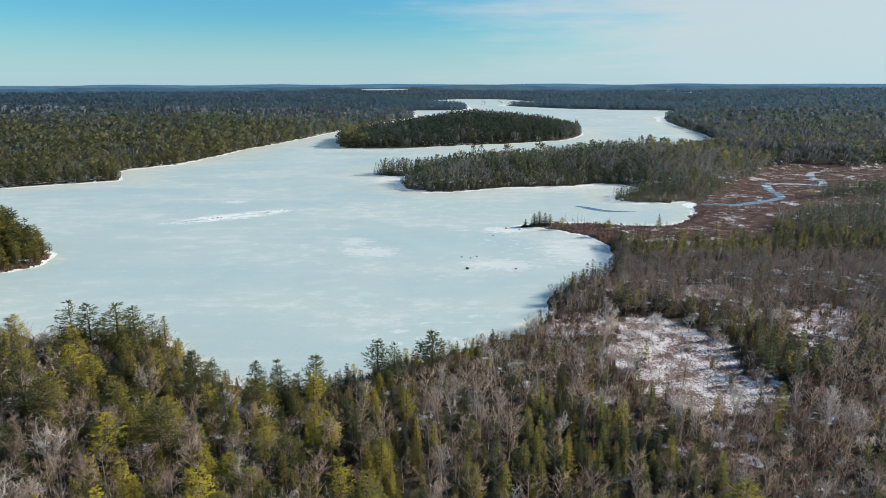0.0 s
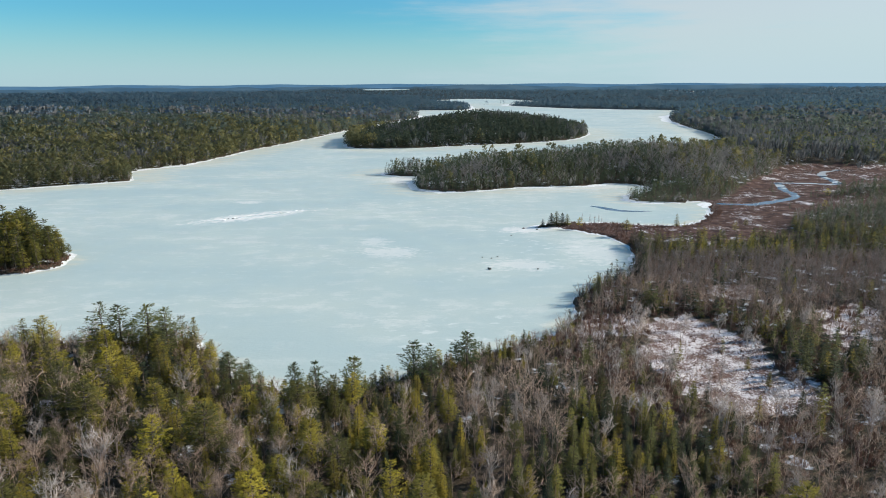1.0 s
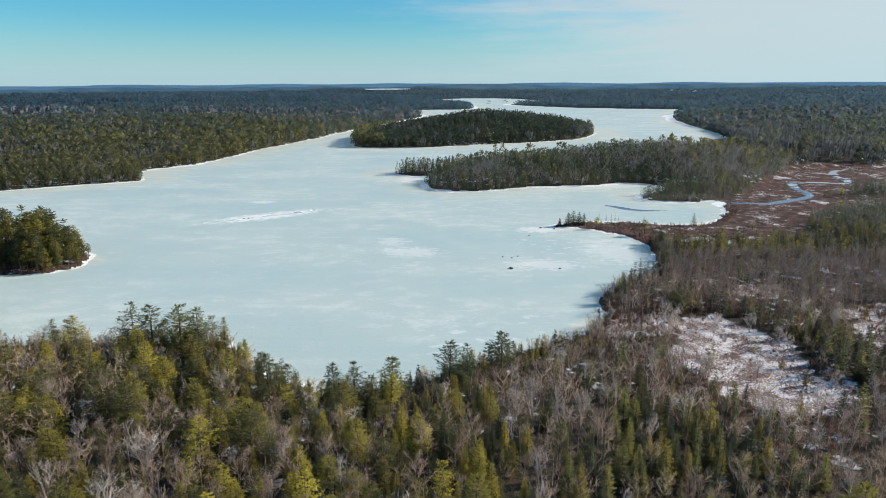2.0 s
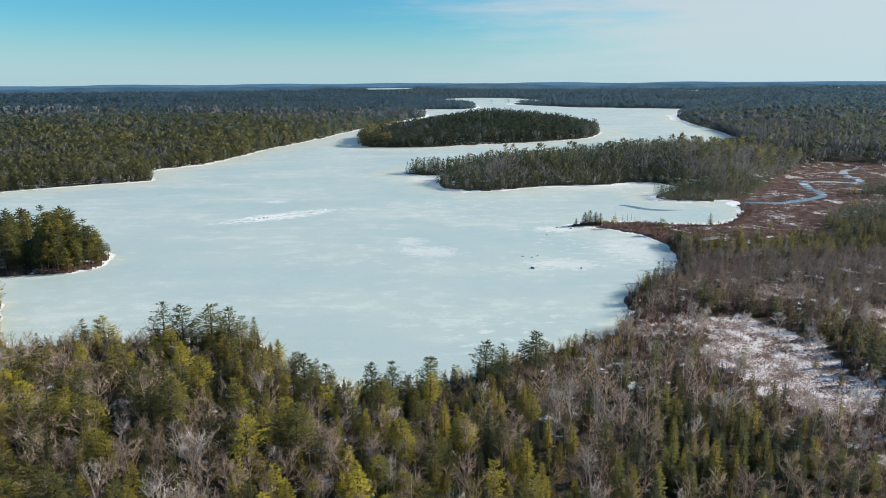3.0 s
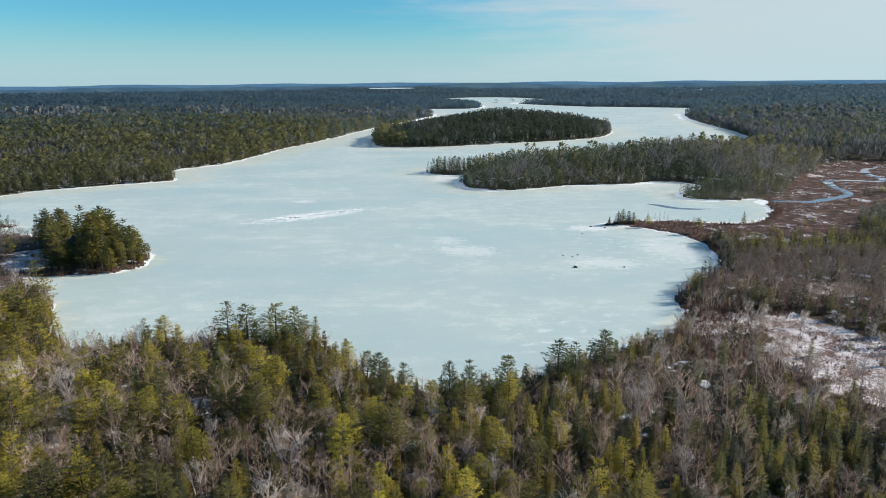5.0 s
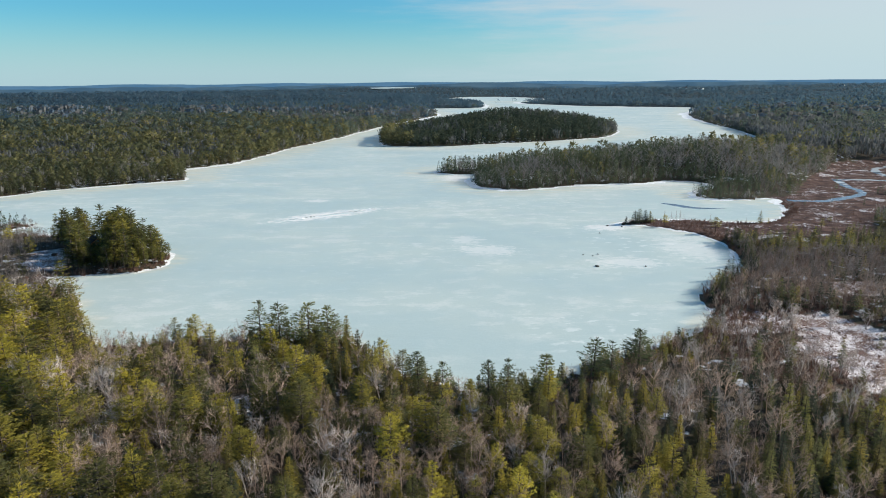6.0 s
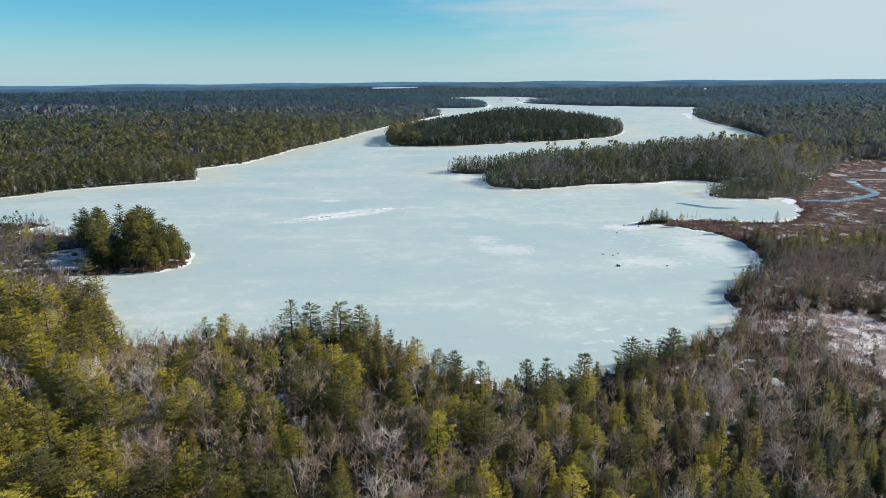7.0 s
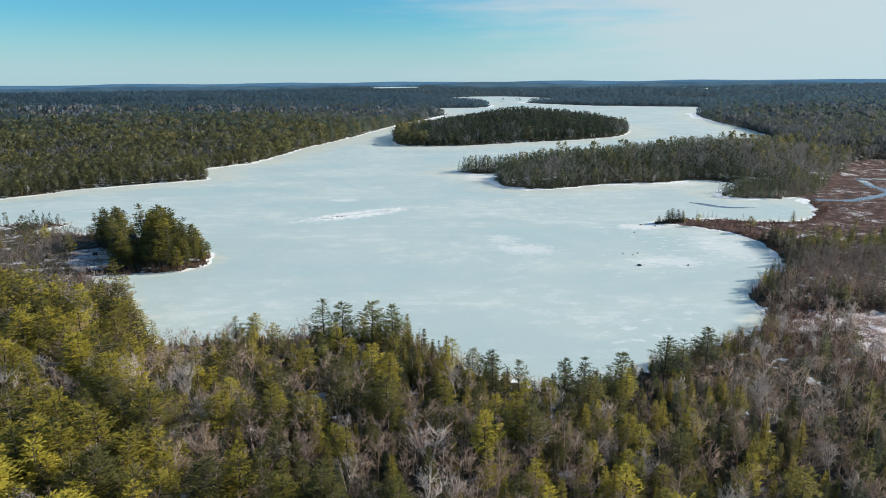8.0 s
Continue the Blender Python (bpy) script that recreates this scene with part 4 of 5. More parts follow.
# nearest woods: single trees first, the rest as stands
p, land = wooded(scatter(60, 265, 3.2), 0.4)
kind, tall, xyz = stand("fine", p, land)
order = np.argsort(np.hypot(np.maximum(np.abs(p[:, 0] - MIDDLE[0]) - 70, 0), p[:, 1] - 60))   # nearest to the stretch under the flight
TREES = {  # name, label, category, most
    "pine": (("pine_tree", "yellow-green pine tree with layered boughs", "pine", 300), ("young_pine", "younger bushy yellow-green pine in mixed woods", "pine", 300)),
    "spruce": (("spruce_tree", "narrow green spruce tree in mixed woods", "spruce", 300), ("young_spruce", "short dense olive-green spruce in mixed woods", "spruce", 300)),
    "hardwood": (("bare_tree", "leafless grey-brown broad tree with fine twigs", "tree", 300), ("bare_aspen", "leafless slender grey tree with fine twigs", "tree", 270)),
    "fir": (("fir_tree", "narrow dark green fir among leafless trees", "fir", 300),),
    "shore_pine": (("pine_tree", "tall dark pine above the shore woods", "pine", 300),),
    "tall_pine": (("grove_pine", "tall pine of the dense grove on the point", "pine", 300),),
    "birch": (("birch_tree", "leafless pale-barked birch clump", "birch", 270),), "larch": (("larch_tree", "bare red-brown larch with thin boughs", "larch", 280),)}
taken = np.zeros(len(p), bool)


def make_tree(kind_name, i, which=0):
    name, label, cat, most = TREES[kind_name][which]
    s = FINE[kind_name][i]
    root = tagged(new(name), label, cat, name.replace("_", " ") + "s of the near woods")
    for part_name, slot in (("trunk", 0), ("crown", 1)):
        if (kind_name, i, slot) not in SHARED:
            v, f, m, nv = s.arrays(slot)
            SHARED[kind_name, i, slot] = mesh_from(part_name, v, f, [KINDS[kind_name][slot]], normals=nv)
        ob = new(part_name, SHARED[kind_name, i, slot])
        ob.parent = root
    return root


SHARED = {}


def sink(root, x, y, z, h, turn, w):
    root.matrix_basis = Matrix.LocRotScale((x, y, z - 0.1), Euler((0, 0, turn)), (h * w, h * w, h))


def single_trees():
    count = {}
    for i in order:
        k = str(kind[i])
        j = int(rng.integers(0, len(FINE[k])))
        which = {"pine": tall[i] < 10.2, "spruce": tall[i] < 8.6, "hardwood": j > 2}.get(k, False)
        key = TREES[k][int(which)]
        if count.get(key[0], 0) >= key[3]:
            continue
        taken[i] = True
        count[key[0]] = count.get(key[0], 0) + 1
        sink(make_tree(k, j, int(which)), *xyz[i], tall[i] / NATURAL[k], rng.uniform(0, 6.283), rng.uniform(0.85, 1.2))


single_trees()


def landmark_pines():
    for n, (x, y, h, w) in enumerate(HILL_PINES + SHORE_PINES):
        tree = make_tree("shore_pine", (n * 3 + 1) % 5)
        tagged(tree, "tall pine standing above the shore woods", "pine", "tall pines by the shore")
        z = float(height_at(np.array([(x, y)], float))[0])
        sink(tree, x, y, z, h / 12, n * 1.7, w * 1.3)


landmark_pines()


def rust_tree():
    root = tagged(new("dead_spruce"), "small dead spruce with rust-orange needles", "spruce")
    for part_name, slot, mat in (("trunk", 0, TRUNK), ("crown", 1, RUST)):
        v, f, m, nv = FINE["spruce"][2].arrays(slot)
        new(part_name, mesh_from(part_name, v, f, [mat], normals=nv)).parent = root
    sink(root, -176, 178, float(height_at(np.array([(-176.0, 178.0)]))[0]), 0.75, 0.4, 1.0)


rust_tree()
grow({k: v for k, v in MEDIUM.items() if k != "shrub"}, kind[~taken], tall[~taken], xyz[~taken])

p, land = wooded(scatter(265, 420, 3.1), 0.5)
grove = (p[:, 0] < -165) & (p[:, 0] > np.where(p[:, 1] < 286, -216, -244)) & (p[:, 1] > 260) & (p[:, 1] < 335)
gp, gland = p[grove], land[grove]
p, land = p[~grove], land[~grove]
kind, tall, xyz = stand("medium", p, land)
WET_WOODS = {**KINDS, "hardwood": (BROWN_TWIGS, BROWN_TWIGS)}
grow({k: v for k, v in MEDIUM.items() if k != "shrub"}, kind, tall, xyz, WET_WOODS)



def grove_pines():
    z = height_at(gp, gland)
    for n in range(len(gp)):
        x, y = gp[n]
        if rng.random() < (0.30 if x < -226 else 0.2 if gland[n] < 8 else 0.32):
            continue
        small = gland[n] < 5 or rng.random() < 0.15
        ahead = (x - CABIN[0]) * 0.45 - (y - CABIN[1]) * 0.89
        aside = abs((x - CABIN[0]) * 0.89 + (y - CABIN[1]) * 0.45)
        low = 0 < ahead < 62 and aside < 3.6
        tree = make_tree("tall_pine", int(rng.integers(0, 4)))
        h = min(11 if small else 19.5, np.interp(x, (-232, -200, -193, -186), (18.0, 19.5, 15.5, 8.0))) * math.exp(rng.normal(0, 0.10))
        h = min(h, 2.5 + 0.18 * ahead) if low else h      # low trees before the cabin
        sink(tree, x, y, z[n], h / 19, rng.uniform(0, 6.28), rng.uniform(0.85, 1.15) * (1.3 if small else 1))


grove_pines()

p, land = wooded(scatter(420, 700, 3.85, 41), 0.3)
kind, tall, xyz = stand("coarse", p, land)
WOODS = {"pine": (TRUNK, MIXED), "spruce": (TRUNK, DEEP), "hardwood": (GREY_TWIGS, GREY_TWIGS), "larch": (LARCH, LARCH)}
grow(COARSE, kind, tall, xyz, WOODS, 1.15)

p, land = wooded(scatter(700, 1200, 5.4, 40), 0.3)
kind, tall, xyz = stand("coarse", p, land)
FAR_WOODS = {"pine": (HAZY_NEEDLES, HAZY_NEEDLES), "spruce": (HAZY_NEEDLES, HAZY_NEEDLES), "hardwood": (HAZY_TWIGS, HAZY_TWIGS), "larch": (HAZY_TWIGS, HAZY_TWIGS)}
# more trees take the haze-tinted colours as distance grows
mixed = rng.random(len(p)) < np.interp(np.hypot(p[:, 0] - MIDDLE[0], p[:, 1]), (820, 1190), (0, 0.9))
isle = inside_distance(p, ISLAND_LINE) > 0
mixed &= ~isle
for some, mats in ((~mixed & ~isle, {**WOODS, "hardwood": (HAZY_TWIGS, HAZY_TWIGS)}), (mixed, FAR_WOODS), (isle, {**WOODS, "spruce": (TRUNK, ISLE), "hardwood": (HAZY_TWIGS, HAZY_TWIGS)})):
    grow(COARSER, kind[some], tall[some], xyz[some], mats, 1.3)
# low thicket along the far shores
p = np.concatenate([scatter(420, 800, 3.0, 41), scatter(800, 1400, 4.4, 39)])
land = land_at(p)
near = (land > 0.2) & (land < 6.5) & (inside_distance(p, BOG_LINE) < 0)
p, land = p[near], land[near]
kind = np.where(rng.random(len(p)) < np.where(p[:, 0] < -160, 0.6, 0.85), "spruce", np.where((rng.random(len(p)) < 0.5) & (p[:, 0] < -160), "pine", "hardwood"))
grow(COARSER, kind, rng.uniform(3.0, 7.5, len(p)), np.column_stack([p, height_at(p, land)]), WOODS)

# young growth along the brink of the near shore
p, land = wooded(scatter(100, 265, 2.5), 0.5)
near = (land < 16) & (p[:, 1] < 206) & (p[:, 0] > -170) & (p[:, 0] < 32)
p, land = p[near], land[near]
kind = np.where(rng.random(len(p)) < 0.55, "hardwood", np.where(rng.random(len(p)) < 0.6, "spruce", "pine"))
grow({k: MEDIUM[k] for k in ("hardwood", "spruce", "pine")}, kind, rng.uniform(2.6, 5.2, len(p)), np.column_stack([p, height_at(p, land)]))

# the woods go on below and behind the flight
gx, gy = np.meshgrid(np.arange(-230, 160, 3.7), np.arange(-150, 71, 3.7))
p, land = wooded(np.column_stack([gx.ravel(), gy.ravel()]) + rng.uniform(-1.8, 1.8, (gx.size, 2)), 2.0)
close = (np.abs(p[:, 0] + 37) < 75) & (p[:, 1] > -40)
close |= rng.random(len(p)) < 0.3
p, land = p[close], land[close]
kind, tall, xyz = stand("medium", p, land)
close = (np.abs(p[:, 0] + 37) < 75) & (p[:, 1] > -40)
grow({k: v for k, v in MEDIUM.items() if k != "shrub"}, kind[close], tall[close], xyz[close])
kind = np.where(kind == "birch", "hardwood", np.where(kind == "fir", "spruce", kind))
grow(COARSE, kind[~close], tall[~close], xyz[~close], {**WOODS, "pine": (TRUNK, PINE), "spruce": (TRUNK, SPRUCE)})
FAR_MATS = {"spruce": (HAZY_NEEDLES, HAZY_NEEDLES), "hardwood": (HAZY_TWIGS, HAZY_TWIGS)}
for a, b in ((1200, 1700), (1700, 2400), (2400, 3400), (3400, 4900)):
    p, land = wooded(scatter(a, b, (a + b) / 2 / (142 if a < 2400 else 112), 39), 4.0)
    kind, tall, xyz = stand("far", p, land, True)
    # trees in painted haze blue replace the others with distance
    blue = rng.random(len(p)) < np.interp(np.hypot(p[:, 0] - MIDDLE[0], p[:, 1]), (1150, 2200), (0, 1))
    for some, mats in ((~blue, FAR_MATS), (blue, {"spruce": (HAZE_BLUE_NEEDLES, HAZE_BLUE_NEEDLES), "hardwood": (HAZE_BLUE_TWIGS, HAZE_BLUE_TWIGS)})):
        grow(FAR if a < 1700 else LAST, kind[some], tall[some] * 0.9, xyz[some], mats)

# thick larch growth on the wet ground by the bay
p, land = wooded(scatter(200, 420, 3.4), 1.0)
wet = (p[:, 0] > 42) & (p[:, 1] > 212) & (p[:, 1] < 286)
p, land = p[wet], land[wet]
grow({k: MEDIUM[k] for k in ("larch", "hardwood")}, np.where(rng.random(len(p)) < 0.55, "larch", "hardwood"), 6.8 * np.exp(rng.normal(0, 0.2, len(p))), np.column_stack([p, height_at(p, land)]), WET_WOODS)

# shrubs along the shores, in the clearing and under the bare trees
q = scatter(60, 460, 2.15)
land = land_at(q)
bog, clear = inside_distance(q, BOG_LINE), inside_distance(q, CLEAR_LINE)
u = rng.random(len(q))
belt = (land > 0.4) & (land < 6.5) & (u < 0.95)
under = (land > 3) & (q[:, 0] > 20) & (bog < 0) & (clear < 0) & (u < np.where(clear > -24, 0.75, 0.22))
open_ground = (clear > 0) & (u < 0.5)
sedge = (bog > 0) & (land > 1) & (u < 0.12)
spit = (q[:, 1] > 338) & (q[:, 1] < 378) & (q[:, 0] > 30) & (q[:, 0] < 110) & (land > 0.6) & (u < 0.9)
keep = (belt | under | open_ground | sedge | spit) & (river_distance(q) > 6)
q, tall = q[keep], np.where(open_ground | sedge, 0.7, np.where(belt & (q[:, 0] > 20) & (q[:, 1] < 310), 1.9, np.where((q[:, 1] > 336) & (q[:, 1] < 385) & (q[:, 0] > 30), 0.95, 1.7)))[keep] * np.exp(rng.normal(0, 0.3, keep.sum()))
xyz = np.column_stack([q, height_at(q, land[keep])])
grow({"shrub": MEDIUM["shrub"]}, np.full(len(q), "shrub"), tall, xyz)


def lone_trees():
    """Small trees that stand by themselves on the spit, in the bog and in the clearing."""
    rows = [("fir", 44, 359, 4.4), ("fir", 49, 359, 7.6), ("fir", 52, 361, 8.0), ("fir", 55, 361, 7.2), ("fir", 58, 361, 6.4), ("larch", 67, 365, 6.5), ("larch", 72, 368, 5.5),
            ("larch", 75, 369, 6.0), ("larch", 77, 368, 6.2), ("larch", 78, 365, 4.6), ("pine", 63, 352, 6.6), ("pine", 84, 335, 8.4), ("larch", 91, 360, 5.6), ("spruce", 118, 358, 7.4),
            ("spruce", 122, 357, 3.2), ("larch", 104, 357, 3.2), ("larch", 111, 360, 3.6), ("pine", 85, 311, 8.0), ("pine", 96, 319, 5.0), ("pine", 124, 334, 5.4), ("pine", 144, 344, 5.6),
            ("pine", 156, 358, 4.0), ("pine", 224, 402, 6.4), ("pine", 252, 449, 6.8), ("larch", 207, 398, 4.4), ("larch", 47, 175, 7.0), ("larch", 51, 172, 5.2), ("larch", 60, 170, 5.6),
            ("larch", 63, 161, 6.0), ("spruce", 74, 170, 3.6), ("larch", 55, 148, 6.2)]
    for n, (k, x, y, h) in enumerate(rows):
        tree = make_tree(k, n % len(FINE[k]))
        tagged(tree, {"spruce": "small dark spruce standing alone on open bog", "fir": "small dark fir at the tip of the spit", "larch": "thin bare larch standing alone on open ground",
                      "pine": "small yellow-green pine standing in brown bog"}[k], group="lone small trees")
        z = float(height_at(np.array([(x, y)], float))[0])
        sink(tree, x, y, z, h / NATURAL[k], n * 2.1, 1.9 if k == "fir" else 1.3)


lone_trees()


def shore_spruces():
    """A close row of dark spruces on the brink of the bay, whose shade falls on the ice."""
    r = random.Random(12)
    for line, count in (([(82, 318), (83, 306), (82, 296), (79, 284), (74, 271), (69, 261)], 26), ([(58, 254), (50, 244), (44, 234), (42, 225)], 13)):
        pts = smooth(line, False, 8)
        for n in range(count):
            x, y = pts[int(n / count * len(pts))]
            x, y = x + r.uniform(-0.5, 3.5), y + r.uniform(-1.2, 1.2)
            tree = tagged(make_tree("fir", n % 6), "dark spruce on the brink of the frozen bay", "spruce", "spruces along the bay")
            sink(tree, x, y, ground_z(x, y), r.uniform(5.0, 8.6) / 9, n * 1.3, r.uniform(0.9, 1.2))


shore_spruces()


def bog_spruces():
    """A dark belt of slender spruces between the bog and the bare wet woods."""
    r = np.random.default_rng(31)
    pts = np.array(smooth([(86, 312), (100, 311), (118, 312), (140, 316), (164, 321), (186, 334)], False, 10))
    q = pts[np.arange(110) * len(pts) // 110] + np.column_stack([r.uniform(-2, 2, 110), r.uniform(-7, 6, 110)])
    q = q[inside_distance(q, BOG_LINE) < 9]
    grow({"fir": MEDIUM["fir"]}, np.full(len(q), "fir"), r.uniform(5.0, 8.6, len(q)), np.column_stack([q, height_at(q)]))


bog_spruces()


# ---- things on the ice ----
def part(name, bm, mat, parent=None, label=""):
    me = bpy.data.meshes.new(name)
    bm.to_mesh(me)
    bm.free()
    me.materials.append(mat)
    ob = new(name, me)
    ob.parent = parent
    return tagged(ob, label)


def box(bm, size, m):
    return bmesh.ops.create_cube(bm, size=1, matrix=m @ Matrix.Diagonal((*size, 1)))["verts"]


def boulder(x, y, size, seed, z=0.0):
    r = random.Random(seed)
    bm = bmesh.new()
    bmesh.ops.create_icosphere(bm, subdivisions=2, radius=1)
    for v in bm.verts:
        k = 0.8 + 0.45 * noise.noise(v.co * 1.3 + Vector((seed * 3.1, 0, 0)))
        v.co = Vector((v.co.x * 1.25, v.co.y * 0.9, max(v.co.z, -0.4) * 0.75)) * k
    ob = part("rock", bm, ROCK)
    ob.matrix_basis = Matrix.LocRotScale((x, y, z + size * 0.18), Euler((0, 0, r.uniform(0, 6))), (size,) * 3)
    return tagged(ob, "dark boulder sticking out of the lake ice", "rock", "rocks in the ice")


for n, (x, y, size) in enumerate([(9, 274, 0.95), (11, 292, 0.45), (7, 294, 0.4), (14, 295, 0.5), (30, 274, 0.55), (24.5, 338, 0.5), (43, 362, 0.6), (-139.5, 384, 0.6), (-137, 384.5, 0.7),
                                  (-135.2, 385.4, 0.45), (33, 356, 0.7), (40, 353, 0.6)]):
    boulder(x, y, size, n)


def snow_patch(x, y, w, d, turn, seed):
    r = np.random.default_rng(seed)
    n = 40
    a = np.arange(n) * 2 * math.pi / n
    k = 1 + 0.25 * np.sin(a * 3 + r.uniform(0, 6)) + 0.2 * np.sin(a * 7 + r.uniform(0, 6)) + 0.15 * r.normal(0, 1, n)
    ring = np.column_stack([np.cos(a) * w * k, np.sin(a) * d * k, np.zeros(n)])
    v = np.concatenate([[(0, 0, 0.07)], ring * 0.55 + (0, 0, 0.05), ring])
    f = [(0, 1 + i, 1 + (i + 1) % n) for i in range(n)]
    for i in range(n):
        j = (i + 1) % n
        f += [(1 + i, 1 + n + i, 1 + n + j), (1 + i, 1 + n + j, 1 + j)]
    ob = new("snow_patch", mesh_from("snow_patch", v, np.array(f), [OLD_SNOW], flat=False))
    ob.matrix_basis = pose(x, y, 0.006, 0, 0, turn)
    return tagged(ob, "thin drift of old white snow on the ice", "snow", "snow patches on the ice", "structure")


for n, row in enumerate([(-127, 391, 24, 2.0, 33), (-150, 378, 7, 2.0, 20)]):
    snow_patch(*row, n)


def ice_ridge():
    r = random.Random(4)
    root = tagged(new("pressure_ridge"), "low ridge of broken white ice slabs across the lake", "ice ridge")
    root.location = (-126, 394, 0)
    for i in range(60):
        t = i / 59
        x, y = -26 + 52 * t, -19 + 36 * t + r.gauss(0, 1.7)
        bm = bmesh.new()
        vs = box(bm, (r.uniform(0.5, 2.6), r.uniform(0.4, 1.3), r.uniform(0.1, 0.22)), Matrix.Identity(4))
        for v in vs:
            v.co += Vector((r.uniform(-0.2, 0.2), r.uniform(-0.2, 0.2), 0))
        ob = part("ice_slab", bm, SNOW, root)
        ob.matrix_basis = pose(x, y, r.uniform(0.08, 0.25), r.uniform(-28, 28), r.uniform(-20, 20), r.uniform(0, 180))


ice_ridge()

# ---- cabin on the wooded point ----
LOGS = material("weathered_logs", lambda k: k.mix(k.noise(k.scaled(place_of(k), (1, 1, 9)), 1.0, 4), (0.42, 0.20, 0.07, 1), (0.66, 0.36, 0.14, 1)), 0.7, 0.25)
ROOFING = material("dark_roofing", lambda k: k.mix(k.noise(place_of(k), 1.5, 5), (0.035, 0.034, 0.036, 1), (0.10, 0.095, 0.095, 1)), 0.85, 0.2)
PANE = material("window_glass", lambda k: (0.03, 0.04, 0.05, 1), 0.08, 0.5)
WHITE_PAINT = material("white_paint", lambda k: k.mix(k.noise(place_of(k), 0.8, 4), (0.62, 0.60, 0.57, 1), (0.82, 0.81, 0.78, 1)), 0.6, 0.3)


def gable_walls(w, d, h, rise, t=0.25):
    bm = bmesh.new()
    for sx in (-1, 1):
        box(bm, (t, d, h), pose(sx * (w - t) / 2, 0, h / 2))
    for sy in (-1, 1):
        y0, y1 = sy * d / 2, sy * (d / 2 - t)
        pts = [(-w / 2 + t, 0), (w / 2 - t, 0), (w / 2 - t, h), (0, h + rise), (-w / 2 + t, h)]
        a, b = [bm.verts.new((x, y0, z)) for x, z in pts], [bm.verts.new((x, y1, z)) for x, z in pts]
        bm.faces.new(a if sy < 0 else a[::-1])
        bm.faces.new(b[::-1] if sy < 0 else b)
        for i in range(5):
            j = (i + 1) % 5
            bm.faces.new((a[j], a[i], b[i], b[j]) if sy < 0 else (a[i], a[j], b[j], b[i]))
    return bm


def gable_roof(w, d, h, rise, over=0.5, t=0.16):
    bm = bmesh.new()
    slope = math.atan2(rise, w / 2)
    ln = math.hypot(rise, w / 2) + over
    for sx in (-1, 1):
        m = pose(0, 0, h + rise + 0.12) @ pose(0, 0, 0, 0, math.degrees(slope) * sx, 0) @ pose(sx * ln / 2, 0, 0)
        box(bm, (ln, d + 2 * over, t), m)
    return bm


def house(name, label, cat, wall, w, d, h, rise, m, group=""):
    root = tagged(new(name), label, cat, group)
    root.matrix_basis = m
    part("wall", gable_walls(w, d, h, rise), wall, root)
    part("roof", gable_roof(w, d, h, rise), ROOFING, root, "dark shingled gable roof")
    for x, y, sx, sz, z, flat in ((-w * 0.25, -d / 2, 1.1, 1.1, 1.6, True), (w * 0.25, -d / 2, 1.1, 1.1, 1.6, True), (0, -d / 2, 0.9, 0.8, h + rise * 0.35, True), (w / 2, 0, 1.2, 1.0, 1.6, False)):
        bm = bmesh.new()
        box(bm, (sx, 0.12, sz) if flat else (0.12, sx, sz), pose(x, y, z))
        win = part("window", bm, WHITE_PAINT, root)
        bm = bmesh.new()
        box(bm, (sx - 0.2, 0.03, sz - 0.2) if flat else (0.03, sx - 0.2, sz - 0.2), pose(x, y - 0.07, z) if flat else pose(x + 0.07, y, z))
        part("pane", bm, PANE, win)
    bm = bmesh.new()
    box(bm, (0.95, 0.12, 2.0), pose(0, -d / 2 - 0.02, 1.05))
    part("door", bm, ROOFING, root)
    bm = bmesh.new()
    box(bm, (0.6, 0.6, 1.6), pose(w * 0.2, d * 0.2, h + rise * 0.9))
    part("chimney", bm, ROCK, root)
    return root


house("cabin", "honey-brown log cabin with dark gable roof among pines", "cabin", LOGS, 6.5, 7.5, 2.6, 2.4, pose(*CABIN, ground_z(*CABIN) + 0.3, 0, 0, 42))
for n, (x, y, w, turn) in enumerate([(955, 2950, 16, 20), (1000, 2990, 12, 75), (1030, 2940, 14, 5), (1075, 3010, 18, 40), (1110, 2960, 12, 0), (1870, 3300, 14, 30)]):
    house("farmhouse", "small pale house far off on a wooded hill", "house", WHITE_PAINT, w, w * 1.3, 5, 3.5, pose(x, y, ground_z(x, y) + 6, 0, 0, turn), "far hill houses")


def wood_pile():
    root = tagged(new("wood_pile"), "dark stacked firewood on the snowy yard", "firewood")
    root.matrix_basis = pose(-236, 291, ground_z(-236, 291), 0, 0, 15)
    for row in range(4):
        for i in range(7 - row % 2):
            bm = bmesh.new()
            bmesh.ops.create_cone(bm, cap_ends=True, segments=7, radius1=0.16, radius2=0.15, depth=1.6,
                                  matrix=pose((i - 3 + 0.5 * (row % 2)) * 0.33, 0, 0.15 + row * 0.28, 90, 0, 0))
            part("log", bm, TRUNK, root)


wood_pile()


def fallen_log():
    bm = bmesh.new()
    bmesh.ops.create_cone(bm, cap_ends=True, segments=8, radius1=0.32, radius2=0.12, depth=15, matrix=pose(0, 0, 0, 0, 90, 0))
    ob = part("fallen_log", bm, TRUNK)
    ob.matrix_basis = pose(-246, 303, ground_z(-246, 303) + 0.3, 0, 0, 32)
    tagged(ob, "dark bare log lying on the snowy yard", "log")


fallen_log()

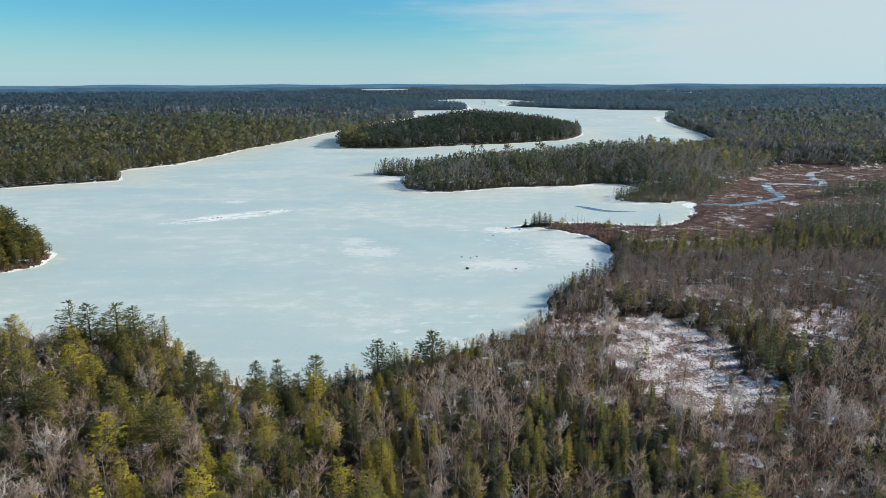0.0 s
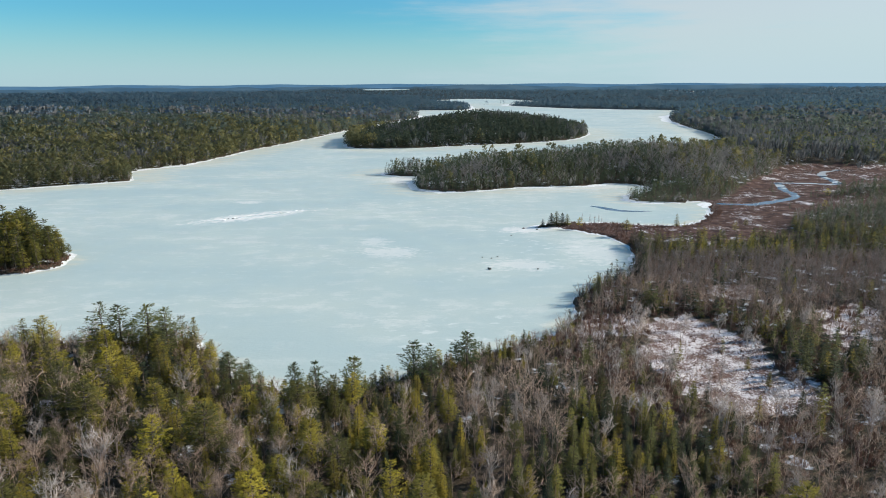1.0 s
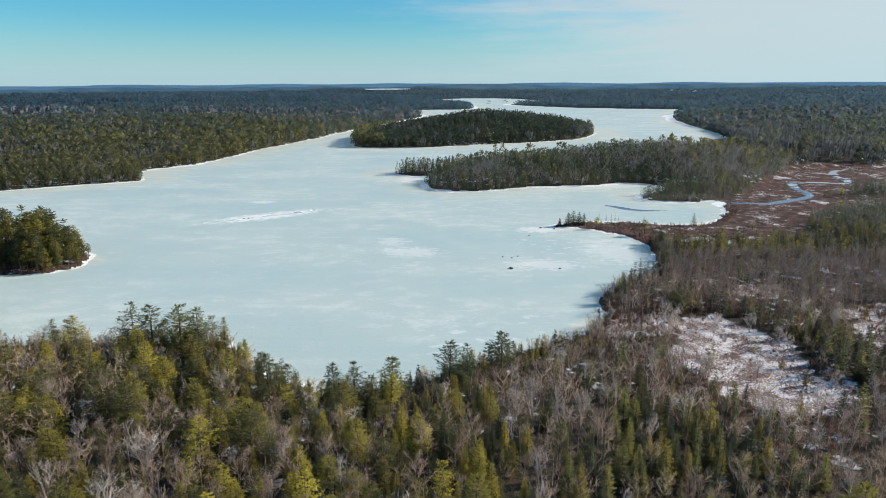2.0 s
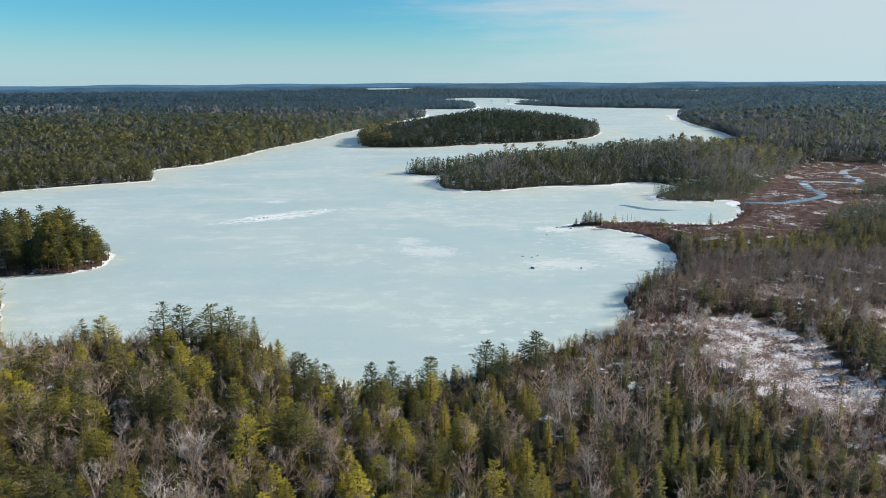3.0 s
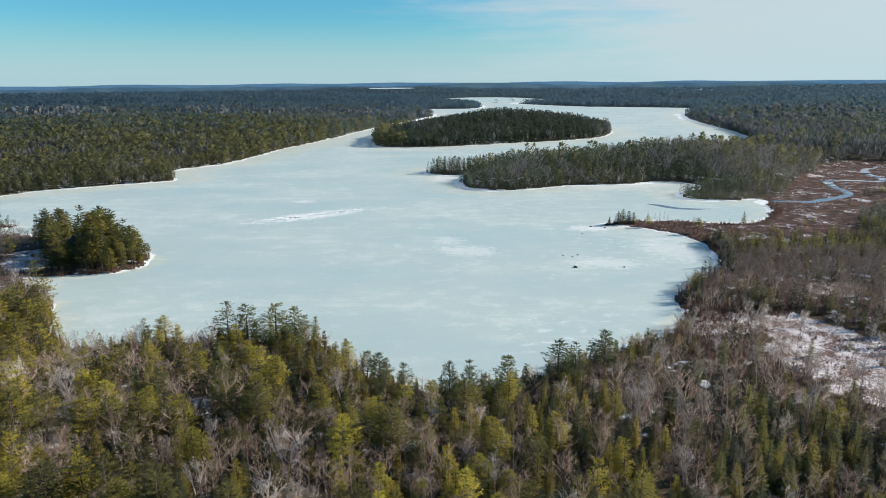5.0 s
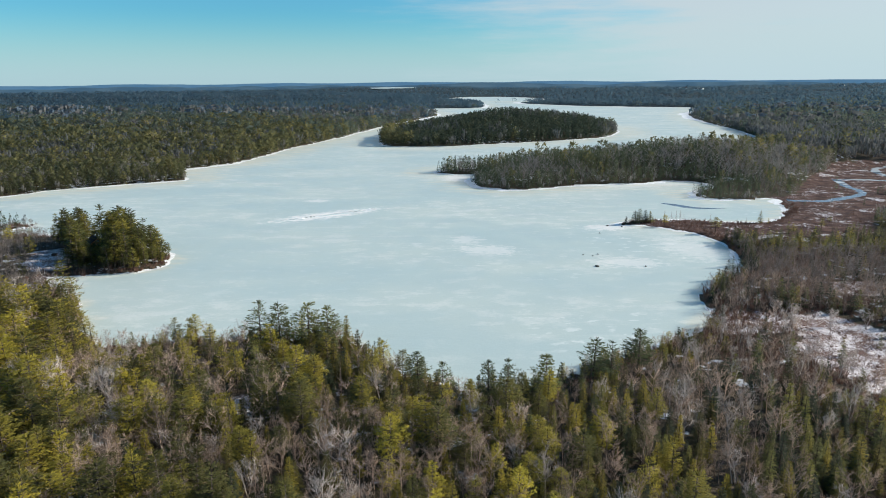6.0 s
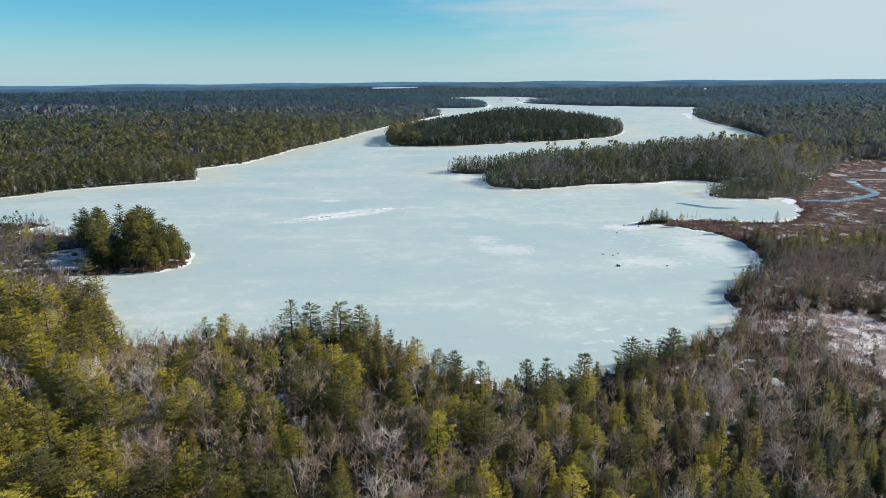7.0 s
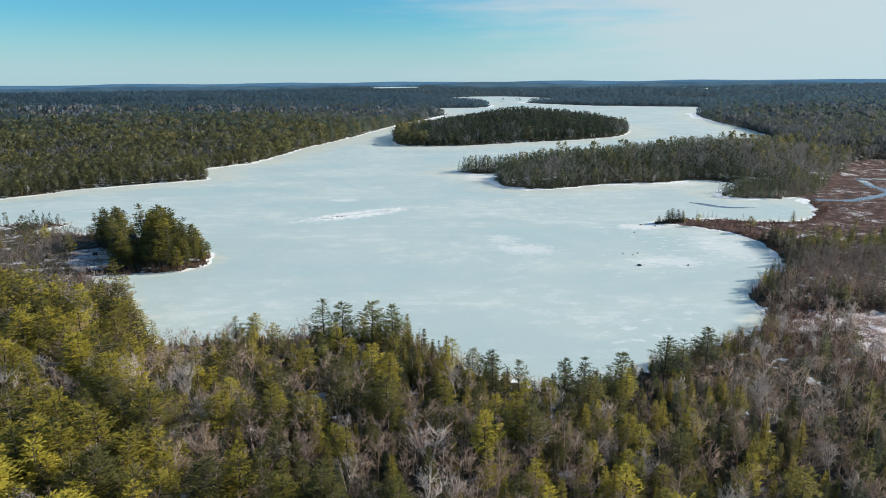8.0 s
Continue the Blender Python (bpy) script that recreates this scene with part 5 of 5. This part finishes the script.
# ---- far lake and the last hills ----
def far_lake():
    n = 40
    a = np.arange(n) * 2 * math.pi / n
    k = 1.08 + 0.10 * np.sin(3 * a + 1) + 0.06 * np.sin(5 * a)
    v = np.concatenate([[(POND[0], POND[1], POND[4])], np.column_stack([POND[0] + np.cos(a) * POND[2] * k, POND[1] + np.sin(a) * POND[3] * k, np.full(n, POND[4])])])
    f = np.array([(0, 1 + i, 1 + (i + 1) % n) for i in range(n)])
    tagged(new("far_lake", mesh_from("far_lake", v, f, [ICE])), "distant snow-white frozen lake among dark woods", "lake", kind="structure")


far_lake()


def last_hills(radius, low, level, swing, dark, light, seed):
    """A line of hills on the horizon, with haze blue put in as emission."""
    m = bpy.data.materials.new("glowing_hazy_hills")
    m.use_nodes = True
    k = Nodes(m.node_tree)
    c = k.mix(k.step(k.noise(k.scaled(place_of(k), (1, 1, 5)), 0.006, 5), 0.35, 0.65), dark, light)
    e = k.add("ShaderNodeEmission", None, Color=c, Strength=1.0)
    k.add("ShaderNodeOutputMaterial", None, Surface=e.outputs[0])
    a = np.radians(np.linspace(-50, 50, 300))
    x, y = MIDDLE[0] + np.sin(a) * radius, np.cos(a) * radius
    top = level + swing * wave(x, y, 1300, seed) + 0.4 * swing * wave(x, y, 330, seed + 1) + 4 * np.maximum(a, 0)
    n = len(a)
    v = np.concatenate([np.column_stack([x, y, np.full(n, low)]), np.column_stack([x, y, top])])
    i = np.arange(n - 1)
    tagged(new("backdrop", mesh_from("backdrop", v, np.stack([i, i + 1, i + 1 + n, i + n], 1), [m])), "glowing haze-blue strip of distant wooded hills", "hills", kind="structure")


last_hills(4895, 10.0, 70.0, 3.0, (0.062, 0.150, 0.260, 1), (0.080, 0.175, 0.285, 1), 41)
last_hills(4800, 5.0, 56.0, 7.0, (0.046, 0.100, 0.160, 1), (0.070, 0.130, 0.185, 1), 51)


def wet_ice():
    line = smooth([(84, 424), (89, 419.5), (93, 414), (97, 409), (103, 406), (111, 405), (119, 405.5)], False, 6)
    t = np.linspace(0, 1, len(line))
    half = 0.15 + 3.0 * np.sin(t ** 0.8 * math.pi) ** 0.8
    v, f = ribbon(line, half, half, 0.02)
    tagged(new("wet_ice", mesh_from("wet_ice", v, f, [WATER])), "strip of dark blue wet ice in the bay", "water", kind="structure")


wet_ice()
